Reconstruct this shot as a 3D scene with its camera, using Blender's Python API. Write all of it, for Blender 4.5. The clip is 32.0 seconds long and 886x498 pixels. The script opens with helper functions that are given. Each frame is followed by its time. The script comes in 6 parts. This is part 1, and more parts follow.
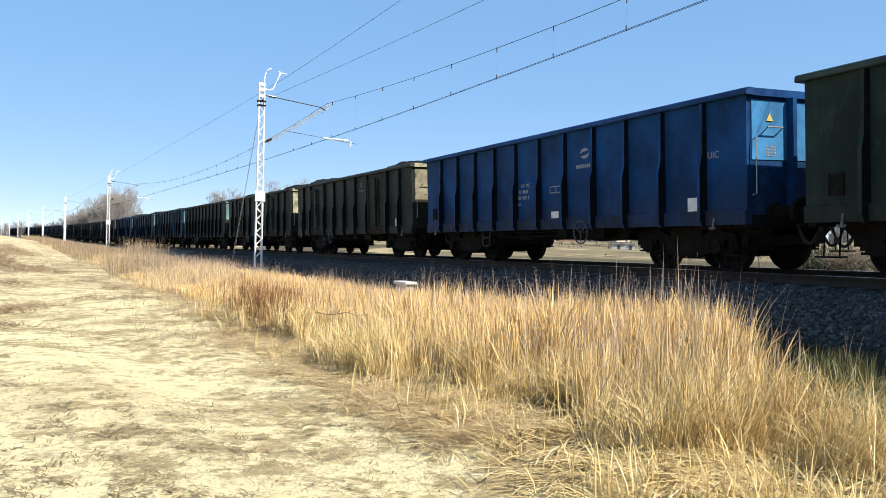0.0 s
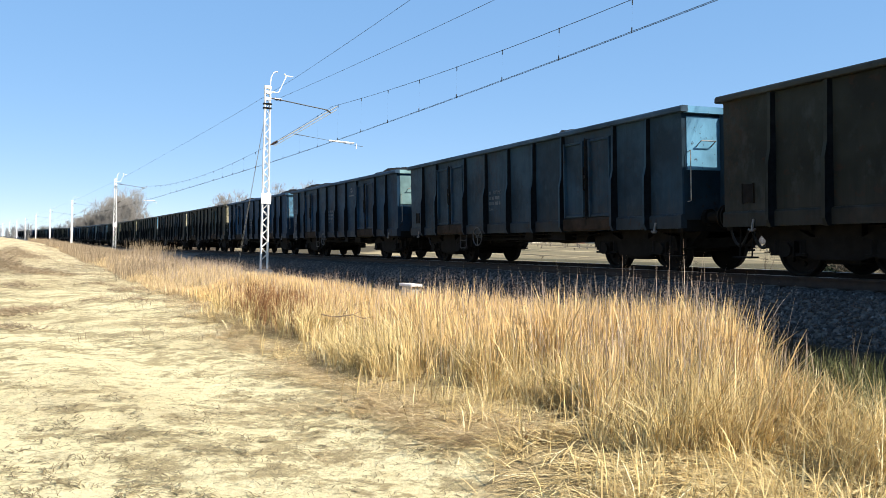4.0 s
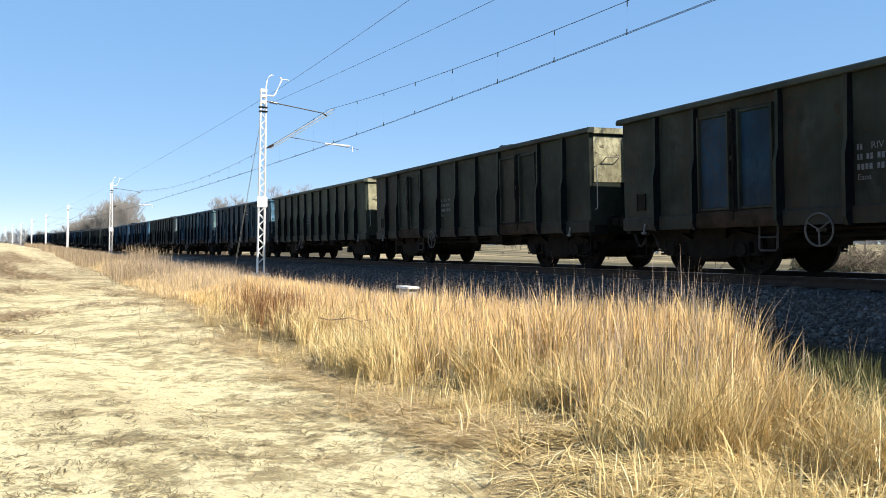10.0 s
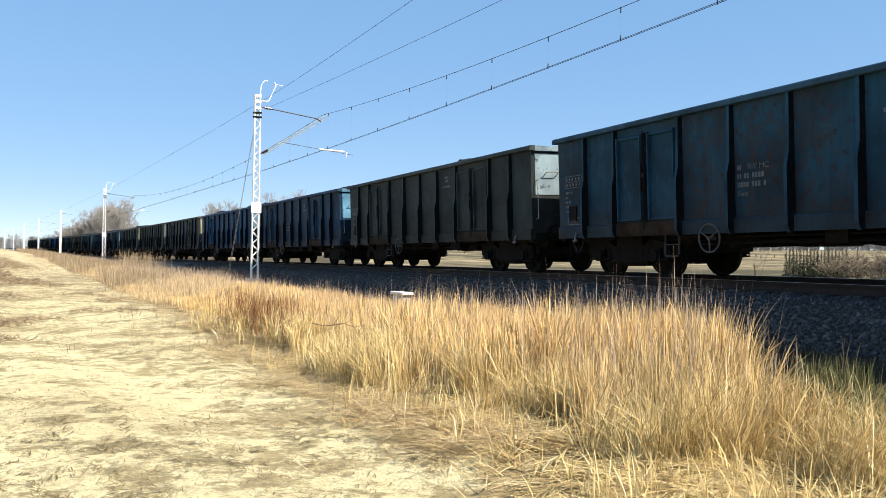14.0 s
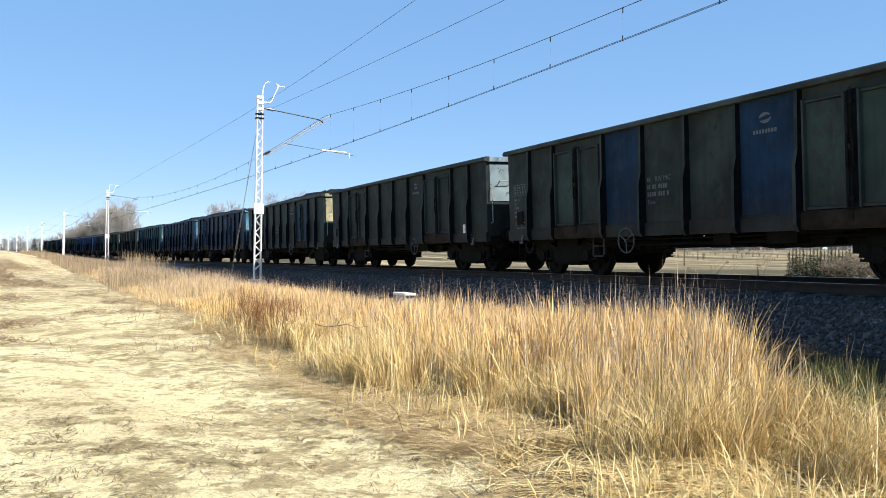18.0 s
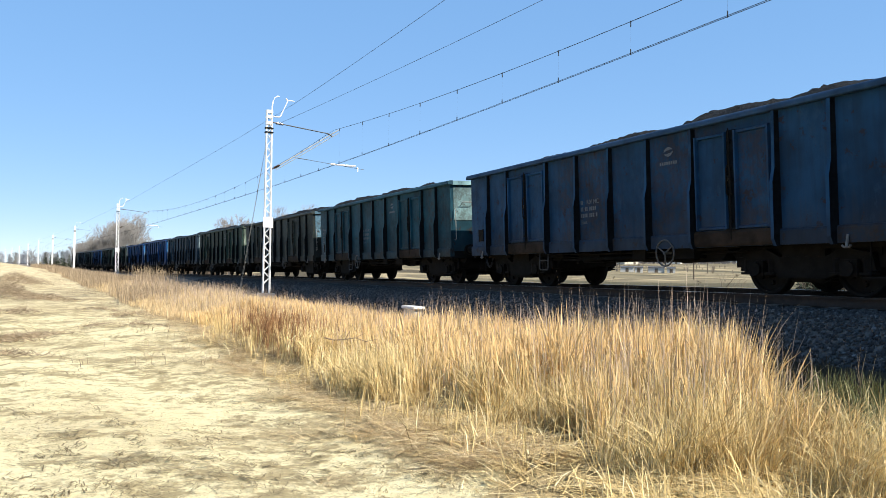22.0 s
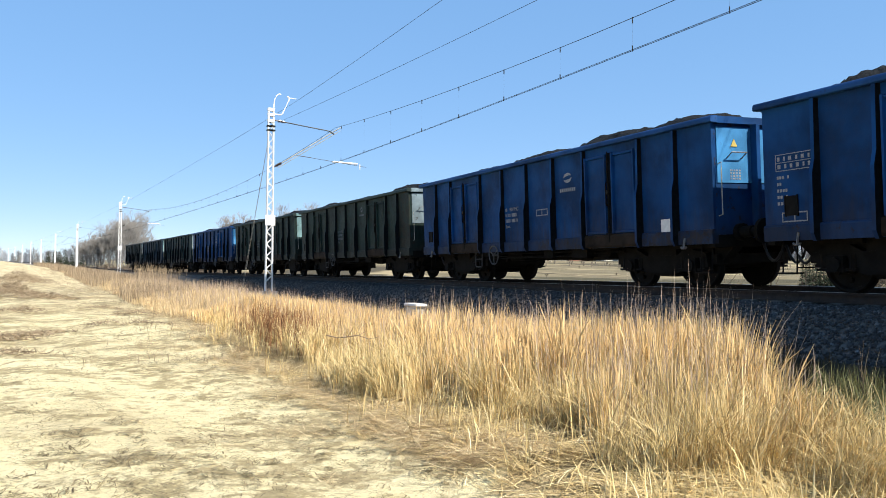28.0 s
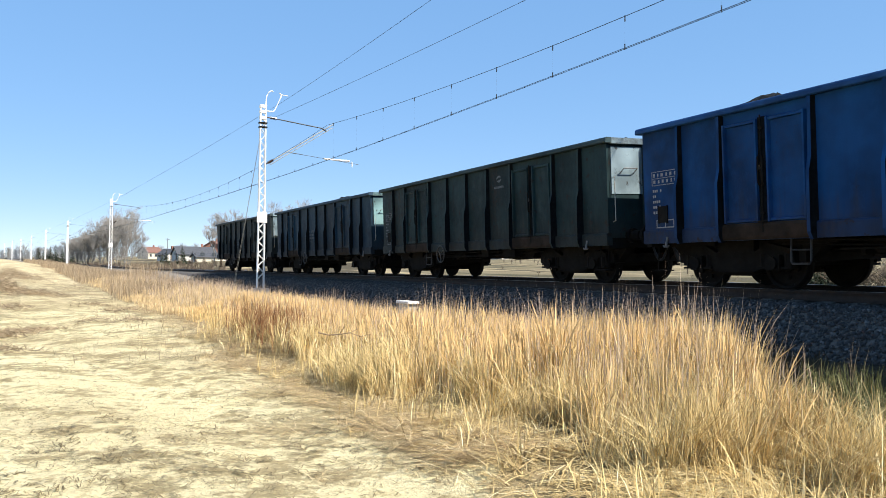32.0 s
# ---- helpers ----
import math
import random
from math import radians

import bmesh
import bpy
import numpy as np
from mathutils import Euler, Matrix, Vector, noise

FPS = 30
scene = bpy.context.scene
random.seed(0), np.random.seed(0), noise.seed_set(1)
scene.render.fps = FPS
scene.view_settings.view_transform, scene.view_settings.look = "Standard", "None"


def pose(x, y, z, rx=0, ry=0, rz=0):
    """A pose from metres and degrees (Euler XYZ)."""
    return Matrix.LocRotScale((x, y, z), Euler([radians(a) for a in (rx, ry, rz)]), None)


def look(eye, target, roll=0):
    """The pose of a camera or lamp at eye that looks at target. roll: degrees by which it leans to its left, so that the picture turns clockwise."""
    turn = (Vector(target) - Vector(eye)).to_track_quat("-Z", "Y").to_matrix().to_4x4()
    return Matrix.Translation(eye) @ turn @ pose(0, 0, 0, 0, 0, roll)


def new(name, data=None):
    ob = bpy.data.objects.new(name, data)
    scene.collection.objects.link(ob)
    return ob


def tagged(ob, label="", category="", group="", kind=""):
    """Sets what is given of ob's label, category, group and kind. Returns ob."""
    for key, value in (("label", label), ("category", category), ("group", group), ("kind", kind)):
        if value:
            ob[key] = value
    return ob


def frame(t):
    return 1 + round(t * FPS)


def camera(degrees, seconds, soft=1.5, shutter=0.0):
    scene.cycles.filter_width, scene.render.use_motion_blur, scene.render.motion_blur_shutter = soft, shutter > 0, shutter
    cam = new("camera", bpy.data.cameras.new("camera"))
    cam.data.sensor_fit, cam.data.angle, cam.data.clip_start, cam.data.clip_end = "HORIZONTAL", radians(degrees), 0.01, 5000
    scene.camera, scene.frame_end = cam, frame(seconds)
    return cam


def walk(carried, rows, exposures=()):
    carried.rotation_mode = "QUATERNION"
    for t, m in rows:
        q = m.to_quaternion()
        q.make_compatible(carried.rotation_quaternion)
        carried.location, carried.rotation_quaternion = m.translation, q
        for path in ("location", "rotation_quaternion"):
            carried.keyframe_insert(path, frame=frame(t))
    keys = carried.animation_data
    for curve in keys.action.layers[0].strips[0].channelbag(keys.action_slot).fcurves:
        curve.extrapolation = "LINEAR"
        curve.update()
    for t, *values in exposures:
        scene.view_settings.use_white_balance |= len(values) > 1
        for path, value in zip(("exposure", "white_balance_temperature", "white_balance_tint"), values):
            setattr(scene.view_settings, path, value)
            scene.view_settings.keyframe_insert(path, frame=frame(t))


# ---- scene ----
FOV = 58.65
EYE = Vector((0.0, 0.0, 0.26))


def aim(yaw, pitch, roll):
    """Camera pose: yaw to the right of the track's line, pitch up, roll clockwise, in degrees."""
    a, p = radians(yaw), radians(pitch)
    way = Vector((math.sin(a) * math.cos(p), math.cos(a) * math.cos(p), math.sin(p)))
    return look(EYE, EYE + way, roll)


cam = camera(FOV, 32.0, 0.9)
# seconds, yaw, pitch, roll of the hand-held camera, which stands on one spot
ROWS = [
    (0.0, 24.43, 0.1, 1.22), (0.5, 24.43, -0.05, 1.29), (1.0, 24.21, -0.04, 1.37), (1.5, 24.25, 0.02, 1.32),
    (2.0, 24.27, -0.08, 1.29), (2.5, 24.05, 0.05, 1.28), (3.0, 24.07, 0.2, 1.14), (3.5, 24.05, 0.32, 1.2),
    (5.5, 23.94, -0.11, 0.94), (6.0, 24.3, 0.08, 0.93), (6.5, 24.12, 0.22, 0.95), (7.0, 23.84, 0.15, 0.91),
    (7.5, 24.21, 0.28, 1.18), (8.0, 24.32, 0.33, 1.09), (8.5, 24.63, 0.36, 1.23), (9.0, 24.84, 0.48, 0.97),
    (9.5, 24.49, 0.53, 0.74), (10.0, 24.25, 0.43, 0.81), (10.5, 24.54, 0.4, 0.97), (11.0, 24.38, 0.2, 0.93),
    (11.5, 24.41, 0.48, 0.77), (12.0, 24.45, 0.37, 0.78), (12.5, 24.44, 0.49, 0.67), (13.0, 24.75, 0.59, 0.86),
    (13.5, 24.48, 0.8, 0.65), (14.0, 24.67, 0.85, 0.84), (14.5, 24.63, 0.78, 0.99), (16.5, 24.23, 1.04, 0.77),
    (17.0, 24.37, 0.92, 0.74), (17.5, 24.34, 0.97, 0.67), (18.0, 24.48, 0.89, 0.68), (18.5, 24.31, 1.1, 0.63),
    (19.0, 24.3, 1.1, 0.73), (19.5, 24.15, 1.23, 0.87), (20.0, 24.33, 1.18, 0.72), (20.5, 24.25, 1.09, 0.77),
    (21.0, 24.16, 1.29, 0.52), (21.5, 24.11, 1.46, 0.52), (22.0, 23.85, 1.86, 0.67), (22.5, 23.87, 2.0, 0.63),
    (23.0, 23.88, 1.95, 0.35), (23.5, 23.95, 1.78, 0.55), (24.0, 23.84, 1.5, 0.68), (24.5, 23.79, 1.52, 0.67),
    (25.0, 23.74, 1.4, 0.69), (25.5, 23.79, 1.5, 0.72), (27.5, 23.54, 1.74, 0.52), (28.0, 23.69, 1.66, 0.48),
    (28.5, 23.63, 1.41, 0.45), (29.0, 23.93, 1.13, 0.66), (29.5, 24.1, 1.23, 0.57), (30.0, 24.02, 1.33, 0.38),
    (30.5, 24.02, 1.43, 0.43), (31.0, 24.09, 1.42, 0.52), (31.5, 24.22, 1.53, 0.31), (32.0, 24.26, 1.49, 0.6),
]
# the picture keeps one exposure; its white balance drifts a little
TONES = [(0, 0.88, 6780, 12), (9.5, 0.88, 6780, 12), (11.5, 0.88, 7000, 12), (14, 0.88, 7000, 12), (17, 0.88, 6740, 12), (22, 0.88, 6620, 12), (32, 0.88, 6620, 12)]
walk(cam, [(t, aim(a, b, c)) for t, a, b, c in ROWS], TONES)

# ---- light ----
TO_SUN = Vector((0.56, -0.82, 1.0)).normalized()
world = bpy.data.worlds.new("sky")
scene.world = world
world.use_nodes = True
wn = world.node_tree
sky = wn.nodes.new("ShaderNodeTexSky")
sky.sky_type, sky.sun_disc = "NISHITA", False
sky.sun_elevation = math.asin(TO_SUN.z)
sky.sun_rotation = math.atan2(TO_SUN.x, TO_SUN.y)
sky.air_density, sky.dust_density, sky.ozone_density = 0.6, 0.03, 3.0
sky.altitude = 1800
vivid = wn.nodes.new("ShaderNodeHueSaturation")
vivid.inputs["Hue"].default_value = 0.5045
vivid.inputs["Saturation"].default_value = 2.56
hazy = wn.nodes.new("ShaderNodeGamma")
hazy.inputs["Gamma"].default_value = 0.26
wn.links.new(sky.outputs[0], hazy.inputs["Color"])
wn.links.new(hazy.outputs[0], vivid.inputs["Color"])
wn.links.new(vivid.outputs[0], wn.nodes["Background"].inputs[0])
wn.nodes["Background"].inputs[1].default_value = 0.366
sun = new("sun", bpy.data.lights.new("sun", "SUN"))
sun.data.energy, sun.data.angle, sun.data.color = 5.0, radians(0.53), (1.0, 0.94, 0.83)
sun.matrix_world = Matrix.Translation((0, 0, 60)) @ TO_SUN.to_track_quat("Z", "Y").to_matrix().to_4x4()

# ---- the track's line ----
D_TRACK, K_NEAR, K_FAR, S_BEND, L_BEND, CANT = 11.73, 0.00151, 0.00012, 39.0, 35.6, 2.63
_g = np.arange(-520.0, 3200.0, 1.0)
_k = np.where(_g < S_BEND, K_NEAR, np.where(_g < S_BEND + L_BEND, K_NEAR + (K_FAR - K_NEAR) * (_g - S_BEND) / L_BEND, K_FAR))
_k = np.where(_g > 700, 0.0, _k)
_th = np.cumsum(_k)
_th -= np.interp(0, _g, _th)
_x, _y = np.cumsum(-np.sin(_th)), np.cumsum(np.cos(_th))
_x -= np.interp(0, _g, _x)
_y -= np.interp(0, _g, _y)


def grade(s):
    """Height of the rails: level past the viewer, then climbing one in a hundred."""
    return 0.01 * (np.sqrt((np.asarray(s, float) - 112.0) ** 2 + 625.0) + np.asarray(s, float) - 112.0) / 2.0 * (np.asarray(s, float) < 900) + 7.88 * (np.asarray(s, float) >= 900)


def climb(s):
    """Tilt of the rails that goes with grade()."""
    return float(math.atan((grade(s + 5.0) - grade(s - 5.0)) / 10.0)) if s < 880 else 0.0


def line_at(s):
    """Place, heading and lean of the track at s metres along it."""
    lean = radians(CANT) * np.interp(s, _g, _k) / K_NEAR
    return np.interp(s, _g, _x) + D_TRACK, np.interp(s, _g, _y), np.interp(s, _g, _th), lean


def on_line(lat, s, z=0.0):
    """World place of a point lat metres beside the track's centre line, upright."""
    x, y, th, _ = line_at(s)
    return Vector((x + lat * math.cos(th), y + lat * math.sin(th), z + float(grade(s))))


def frame_at(s, lat=0.0, z=0.0, canted=False):
    x, y, th, lean = line_at(s)
    m = Matrix.Translation((x + lat * math.cos(th), y + lat * math.sin(th), z + float(grade(s)))) @ Matrix.Rotation(th, 4, "Z")
    return m @ Matrix.Rotation(climb(s), 4, "X") @ Matrix.Rotation(-lean, 4, "Y") if canted else m


# ---- small builders ----
def box(bm, x0, x1, y0, y1, z0, z1):
    vs = [bm.verts.new((x, y, z)) for x in (x0, x1) for y in (y0, y1) for z in (z0, z1)]
    for f in ((0, 1, 3, 2), (4, 6, 7, 5), (0, 4, 5, 1), (2, 3, 7, 6), (0, 2, 6, 4), (1, 5, 7, 3)):
        bm.faces.new([vs[i] for i in f])


def tube(bm, pts, r, seg=6, r_end=None, cap=True):
    """A tube of radius r through the points, tapering to r_end."""
    pts = [Vector(p) for p in pts]
    rings, n = [], len(pts)
    for i, p in enumerate(pts):
        d = (pts[min(i + 1, n - 1)] - pts[max(i - 1, 0)]).normalized()
        a = d.cross(Vector((0, 0, 1)) if abs(d.z) < 0.9 else Vector((1, 0, 0))).normalized()
        b = d.cross(a)
        rr = r if r_end is None else r + (r_end - r) * i / (n - 1)
        rings.append([bm.verts.new(p + rr * (math.cos(6.28319 * k / seg) * a + math.sin(6.28319 * k / seg) * b)) for k in range(seg)])
    for q, w in zip(rings, rings[1:]):
        for k in range(seg):
            bm.faces.new((q[k], q[(k + 1) % seg], w[(k + 1) % seg], w[k]))
    if cap:
        bm.faces.new(rings[0][::-1])
        bm.faces.new(rings[-1])


def slab(bm, outline, axis, a, b):
    """Extrudes a flat outline from a to b along an axis (0 x, 1 y, 2 z)."""
    def at(p, h):
        q = [p[0], p[1]]
        q.insert(axis, h)
        return bm.verts.new(q)
    lo, hi = [at(p, a) for p in outline], [at(p, b) for p in outline]
    n = len(outline)
    bm.faces.new(lo)
    bm.faces.new(hi[::-1])
    for i in range(n):
        bm.faces.new((lo[i], hi[i], hi[(i + 1) % n], lo[(i + 1) % n]))


def mesh_of(name, bm, material=None, smooth=False, bevel=0.0):
    bmesh.ops.recalc_face_normals(bm, faces=bm.faces)
    if bevel:
        bmesh.ops.bevel(bm, geom=bm.edges[:], offset=bevel, segments=1, affect="EDGES", profile=0.7)
    me = bpy.data.meshes.new(name)
    bm.to_mesh(me)
    bm.free()
    if smooth:
        me.shade_smooth()
    if material:
        me.materials.append(material)
    return me


def part(name, bm, material, parent, label="", at=None, smooth=False, bevel=0.0):
    """Links a bmesh (or a mesh) as one mesh object under a thing or a part."""
    me = bm if isinstance(bm, bpy.types.Mesh) else mesh_of(name, bm, material, smooth, bevel)
    ob = new(name, me)
    ob.parent = parent
    if at is not None:
        ob.matrix_basis = at
    if label:
        ob["label"] = label
    return ob


def thing(name, label, category, group="", kind="", at=None):
    ob = new(name)
    ob.empty_display_size = 0.3
    if at is not None:
        ob.matrix_basis = at
    return tagged(ob, label, category, group, kind)


def raw_mesh(name, verts, faces, material, sizes=None):
    """A large mesh from numpy arrays; faces is a flat index array with the size of each face in sizes."""
    me = bpy.data.meshes.new(name)
    verts = np.asarray(verts, dtype=np.float32)
    faces = np.asarray(faces, dtype=np.int32).ravel()
    sizes = np.asarray(sizes, dtype=np.int32)
    me.vertices.add(len(verts))
    me.vertices.foreach_set("co", verts.ravel())
    me.loops.add(len(faces))
    me.loops.foreach_set("vertex_index", faces)
    me.polygons.add(len(sizes))
    starts = np.concatenate([[0], np.cumsum(sizes)[:-1]]).astype(np.int32)
    me.polygons.foreach_set("loop_start", starts)
    me.update(calc_edges=True)
    me.validate()
    if material:
        me.materials.append(material)
    return me


# ---- materials ----
class Nodes:
    """Short hand for a node material."""
    def __init__(self, name, rough=0.7, metal=0.0, spec=0.5):
        self.mat = bpy.data.materials.new(name)
        self.mat.use_nodes = True
        self.t = self.mat.node_tree
        self.p = self.t.nodes["Principled BSDF"]
        self.p.inputs["Roughness"].default_value = rough
        self.p.inputs["Metallic"].default_value = metal
        self.p.inputs["Specular IOR Level"].default_value = spec
        self.tc = self.t.nodes.new("ShaderNodeTexCoord")

    def link(self, a, b):
        self.t.links.new(a, b)

    def noise(self, scale, detail=4.0, rough=0.6, stretch=None, coords="Object", offset=None):
        n = self.t.nodes.new("ShaderNodeTexNoise")
        n.inputs["Scale"].default_value, n.inputs["Detail"].default_value, n.inputs["Roughness"].default_value = scale, detail, rough
        m = self.t.nodes.new("ShaderNodeMapping")
        if stretch:
            m.inputs["Scale"].default_value = stretch
        self.link(self.tc.outputs[coords], m.inputs[0])
        if offset is not None:
            self.link(offset, m.inputs["Location"])
        self.link(m.outputs[0], n.inputs["Vector"])
        return n.outputs["Fac"]

    def ramp(self, fac, stops):
        r = self.t.nodes.new("ShaderNodeValToRGB")
        while len(r.color_ramp.elements) < len(stops):
            r.color_ramp.elements.new(0.5)
        for e, (pos, col) in zip(r.color_ramp.elements, stops):
            e.position = pos
            e.color = (*col, 1) if len(col) == 3 else (col[0],) * 3 + (1,)
        self.link(fac, r.inputs[0])
        return r.outputs[0]

    def mix(self, fac, a, b, mode="MIX"):
        m = self.t.nodes.new("ShaderNodeMix")
        m.data_type, m.blend_type = "RGBA", mode
        for sock, v in ((m.inputs[0], fac), (m.inputs[6], a), (m.inputs[7], b)):
            if isinstance(v, (int, float)):
                sock.default_value = v
            elif isinstance(v, tuple):
                sock.default_value = (*v, 1)
            else:
                self.link(v, sock)
        return m.outputs[2]

    def math(self, op, a, b=0.0, clamp=False):
        m = self.t.nodes.new("ShaderNodeMath")
        m.operation, m.use_clamp = op, clamp
        for sock, v in zip(m.inputs, (a, b)):
            if isinstance(v, (int, float)):
                sock.default_value = v
            else:
                self.link(v, sock)
        return m.outputs[0]

    def random(self):
        return self.t.nodes.new("ShaderNodeObjectInfo").outputs["Random"]

    def island(self):
        return self.t.nodes.new("ShaderNodeNewGeometry").outputs["Random Per Island"]

    def colour(self, c):
        if isinstance(c, tuple):
            self.p.inputs["Base Color"].default_value = (*c, 1)
        else:
            self.link(c, self.p.inputs["Base Color"])

    def rough(self, r):
        self.link(r, self.p.inputs["Roughness"])

    def bump(self, h, strength=0.3, dist=0.02):
        b = self.t.nodes.new("ShaderNodeBump")
        b.inputs["Strength"].default_value, b.inputs["Distance"].default_value = strength, dist
        self.link(h, b.inputs["Height"])
        self.link(b.outputs[0], self.p.inputs["Normal"])


def shade(c, k):
    return tuple(min(1.0, v * k) for v in c)


def blotchy(name, c, rough=0.7, metal=0.0, scale=6.0, spread=0.35, bump=0.2, spec=0.4):
    """A plain surface with two scales of variation."""
    n = Nodes(name, rough, metal, spec)
    big, fine = n.noise(scale), n.noise(scale * 9, 5)
    col = n.mix(n.ramp(big, [(0.35, (0,)), (0.65, (1,))]), shade(c, 1 - spread), shade(c, 1 + spread * 0.6))
    col = n.mix(n.math("MULTIPLY", fine, 0.45), col, shade(c, 0.6))
    n.colour(col)
    n.bump(fine, bump, 0.01)
    return n.mat


def paint(name, c, rust=0.5, dirt=0.5):
    """Old wagon paint: faded blotches, coal dust, rust spots and run-down streaks."""
    n = Nodes(name, 0.6, 0.0, 0.10)
    grey = min(0.4, rust)
    shift = n.t.nodes.new("ShaderNodeCombineXYZ")
    rnd = n.random()
    for i, k in enumerate((37.0, 91.0, 53.0)):
        n.link(n.math("MULTIPLY", rnd, k), shift.inputs[i])
    off = shift.outputs[0]
    big = n.noise(0.9, 3, 0.55, None, "Object", off)
    mid = n.noise(5.0, 6, 0.65, None, "Object", off)
    runs = n.noise(3.0, 5, 0.6, (1.0, 2.6, 0.22), "Object", off)
    fine = n.noise(42.0, 4, 0.6)
    col = n.mix(n.ramp(big, [(0.38, (0,)), (0.62, (1,))]), shade(c, 0.68), shade(c, 1.42))
    scuff = n.ramp(n.noise(2.2, 7, 0.72, (1.0, 1.0, 0.6), "Object", off), [(0.54, (0,)), (0.66, (1,))])
    col = n.mix(n.math("MULTIPLY", scuff, 0.25 + 0.75 * rust), col, tuple((1 - grey) * v * 1.8 + grey * m for v, m in zip(c, (0.034, 0.046, 0.051))))
    # one bay or another has rusted through its paint
    bay = n.ramp(n.noise(0.42, 1, 0.3, (0.3, 1.0, 0.12), "Object", off), [(0.57, (0,)), (0.64, (1,))])
    flaked = n.ramp(n.noise(6.5, 8, 0.75, (1.0, 1.0, 0.8), "Object", off), [(0.44, (0,)), (0.56, (1,))])
    col = n.mix(n.math("MULTIPLY", n.math("MULTIPLY", bay, flaked), 0.9 * rust), col, (0.034, 0.021, 0.013))
    grime = n.ramp(runs, [(0.62 - 0.25 * dirt, (0,)), (0.80, (1,))])
    col = n.mix(n.math("MULTIPLY", grime, 0.75 * dirt), col, (0.007, 0.009, 0.010))
    spots = n.ramp(mid, [(0.68 - 0.14 * rust, (0,)), (0.72 - 0.14 * rust, (1,))])
    col = n.mix(n.math("MULTIPLY", spots, min(0.7, 0.15 + rust)), col, (0.024, 0.015, 0.011))
    # brake and road dust splashed on the lower sheets
    sep = n.t.nodes.new("ShaderNodeSeparateXYZ")
    n.link(n.tc.outputs["Object"], sep.inputs[0])
    low = n.ramp(n.math("SUBTRACT", 1.55, n.math("ADD", sep.outputs[2], n.math("MULTIPLY", n.math("SUBTRACT", runs, 0.5), 1.6))), [(0.0, (0,)), (0.55, (1,))])
    col = n.mix(n.math("MULTIPLY", low, 0.45), col, (0.030, 0.028, 0.024))
    n.colour(col)
    n.rough(n.math("ADD", n.math("MULTIPLY", mid, 0.35), 0.42))
    n.bump(n.math("ADD", n.math("MULTIPLY", big, 3.0), n.math("ADD", mid, n.math("MULTIPLY", fine, 0.3))), 0.3, 0.025)
    return n.mat


STEEL_DARK = blotchy("oily_dark_steel", (0.011, 0.010, 0.009), 0.8, 0.0, 5, 0.4, 0.2, 0.08)
STEEL_GREY = blotchy("worn_steel", (0.16, 0.15, 0.14), 0.5, 0.6, 8, 0.4)
STEEL_BRIGHT = blotchy("polished_rail_steel", (0.45, 0.42, 0.38), 0.3, 0.9, 5, 0.25, 0.05)
SHADE_BLACK = blotchy("shade_black", (0.006, 0.008, 0.010), 0.9, 0.0, 7, 0.5, 0.3, 0.05)
RUST = blotchy("rail_rust", (0.036, 0.023, 0.016), 0.85, 0.0, 7, 0.4)
RUBBER = blotchy("black_rubber", (0.018, 0.018, 0.019), 0.6, 0.0, 9, 0.3)
WHITE = blotchy("dull_white_paint", (0.72, 0.72, 0.70), 0.55, 0.0, 9, 0.12, 0.05)
MARK = blotchy("faded_white_marking", (0.095, 0.112, 0.130), 0.65, 0.0, 30, 0.5, 0.05)
MARK_CLEAR = blotchy("clear_white_marking", (0.27, 0.28, 0.29), 0.65, 0.0, 30, 0.4, 0.05)
MARK_BRIGHT = blotchy("white_marking", (0.62, 0.63, 0.64), 0.65, 0.0, 30, 0.3, 0.05)
YELLOW = blotchy("dirty_yellow_paint", (0.52, 0.40, 0.10), 0.6, 0.0, 12, 0.3)
MAST_PAINT = blotchy("silver_mast_paint", (0.84, 0.84, 0.82), 0.5, 0.0, 4, 0.1, 0.1)
CONCRETE = blotchy("pale_concrete", (0.52, 0.49, 0.43), 0.9, 0.0, 5, 0.2, 0.4)
SLEEPER = blotchy("sleeper_concrete", (0.13, 0.12, 0.105), 0.9, 0.0, 5, 0.3, 0.4)
WIRE = blotchy("copper_wire", (0.045, 0.055, 0.065), 0.6, 0.2, 3, 0.2)
ARM_STEEL = blotchy("dark_galvanised_steel", (0.07, 0.08, 0.09), 0.6, 0.3, 6, 0.3)
PORCELAIN = blotchy("brown_porcelain", (0.06, 0.035, 0.025), 0.25, 0.0, 12, 0.2, 0.02)
WHEEL_PAINT = blotchy("worn_grey_wheel_paint", (0.085, 0.085, 0.082), 0.6, 0.1, 14, 0.4)
STEP_STEEL = blotchy("dull_step_steel", (0.035, 0.036, 0.038), 0.6, 0.2, 8, 0.4)
HANDRAIL = blotchy("pale_handrail_paint", (0.34, 0.34, 0.31), 0.55, 0.1, 14, 0.4)


def coal_material():
    n = Nodes("coal", 0.8, 0.0, 0.12)
    a, b = n.noise(16, 6, 0.7), n.noise(60, 4)
    n.colour(n.ramp(a, [(0.3, (0.006, 0.0065, 0.007)), (0.55, (0.016, 0.018, 0.020)), (0.8, (0.045, 0.050, 0.054))]))
    n.bump(n.math("ADD", a, b), 0.9, 0.06)
    return n.mat


COAL = coal_material()


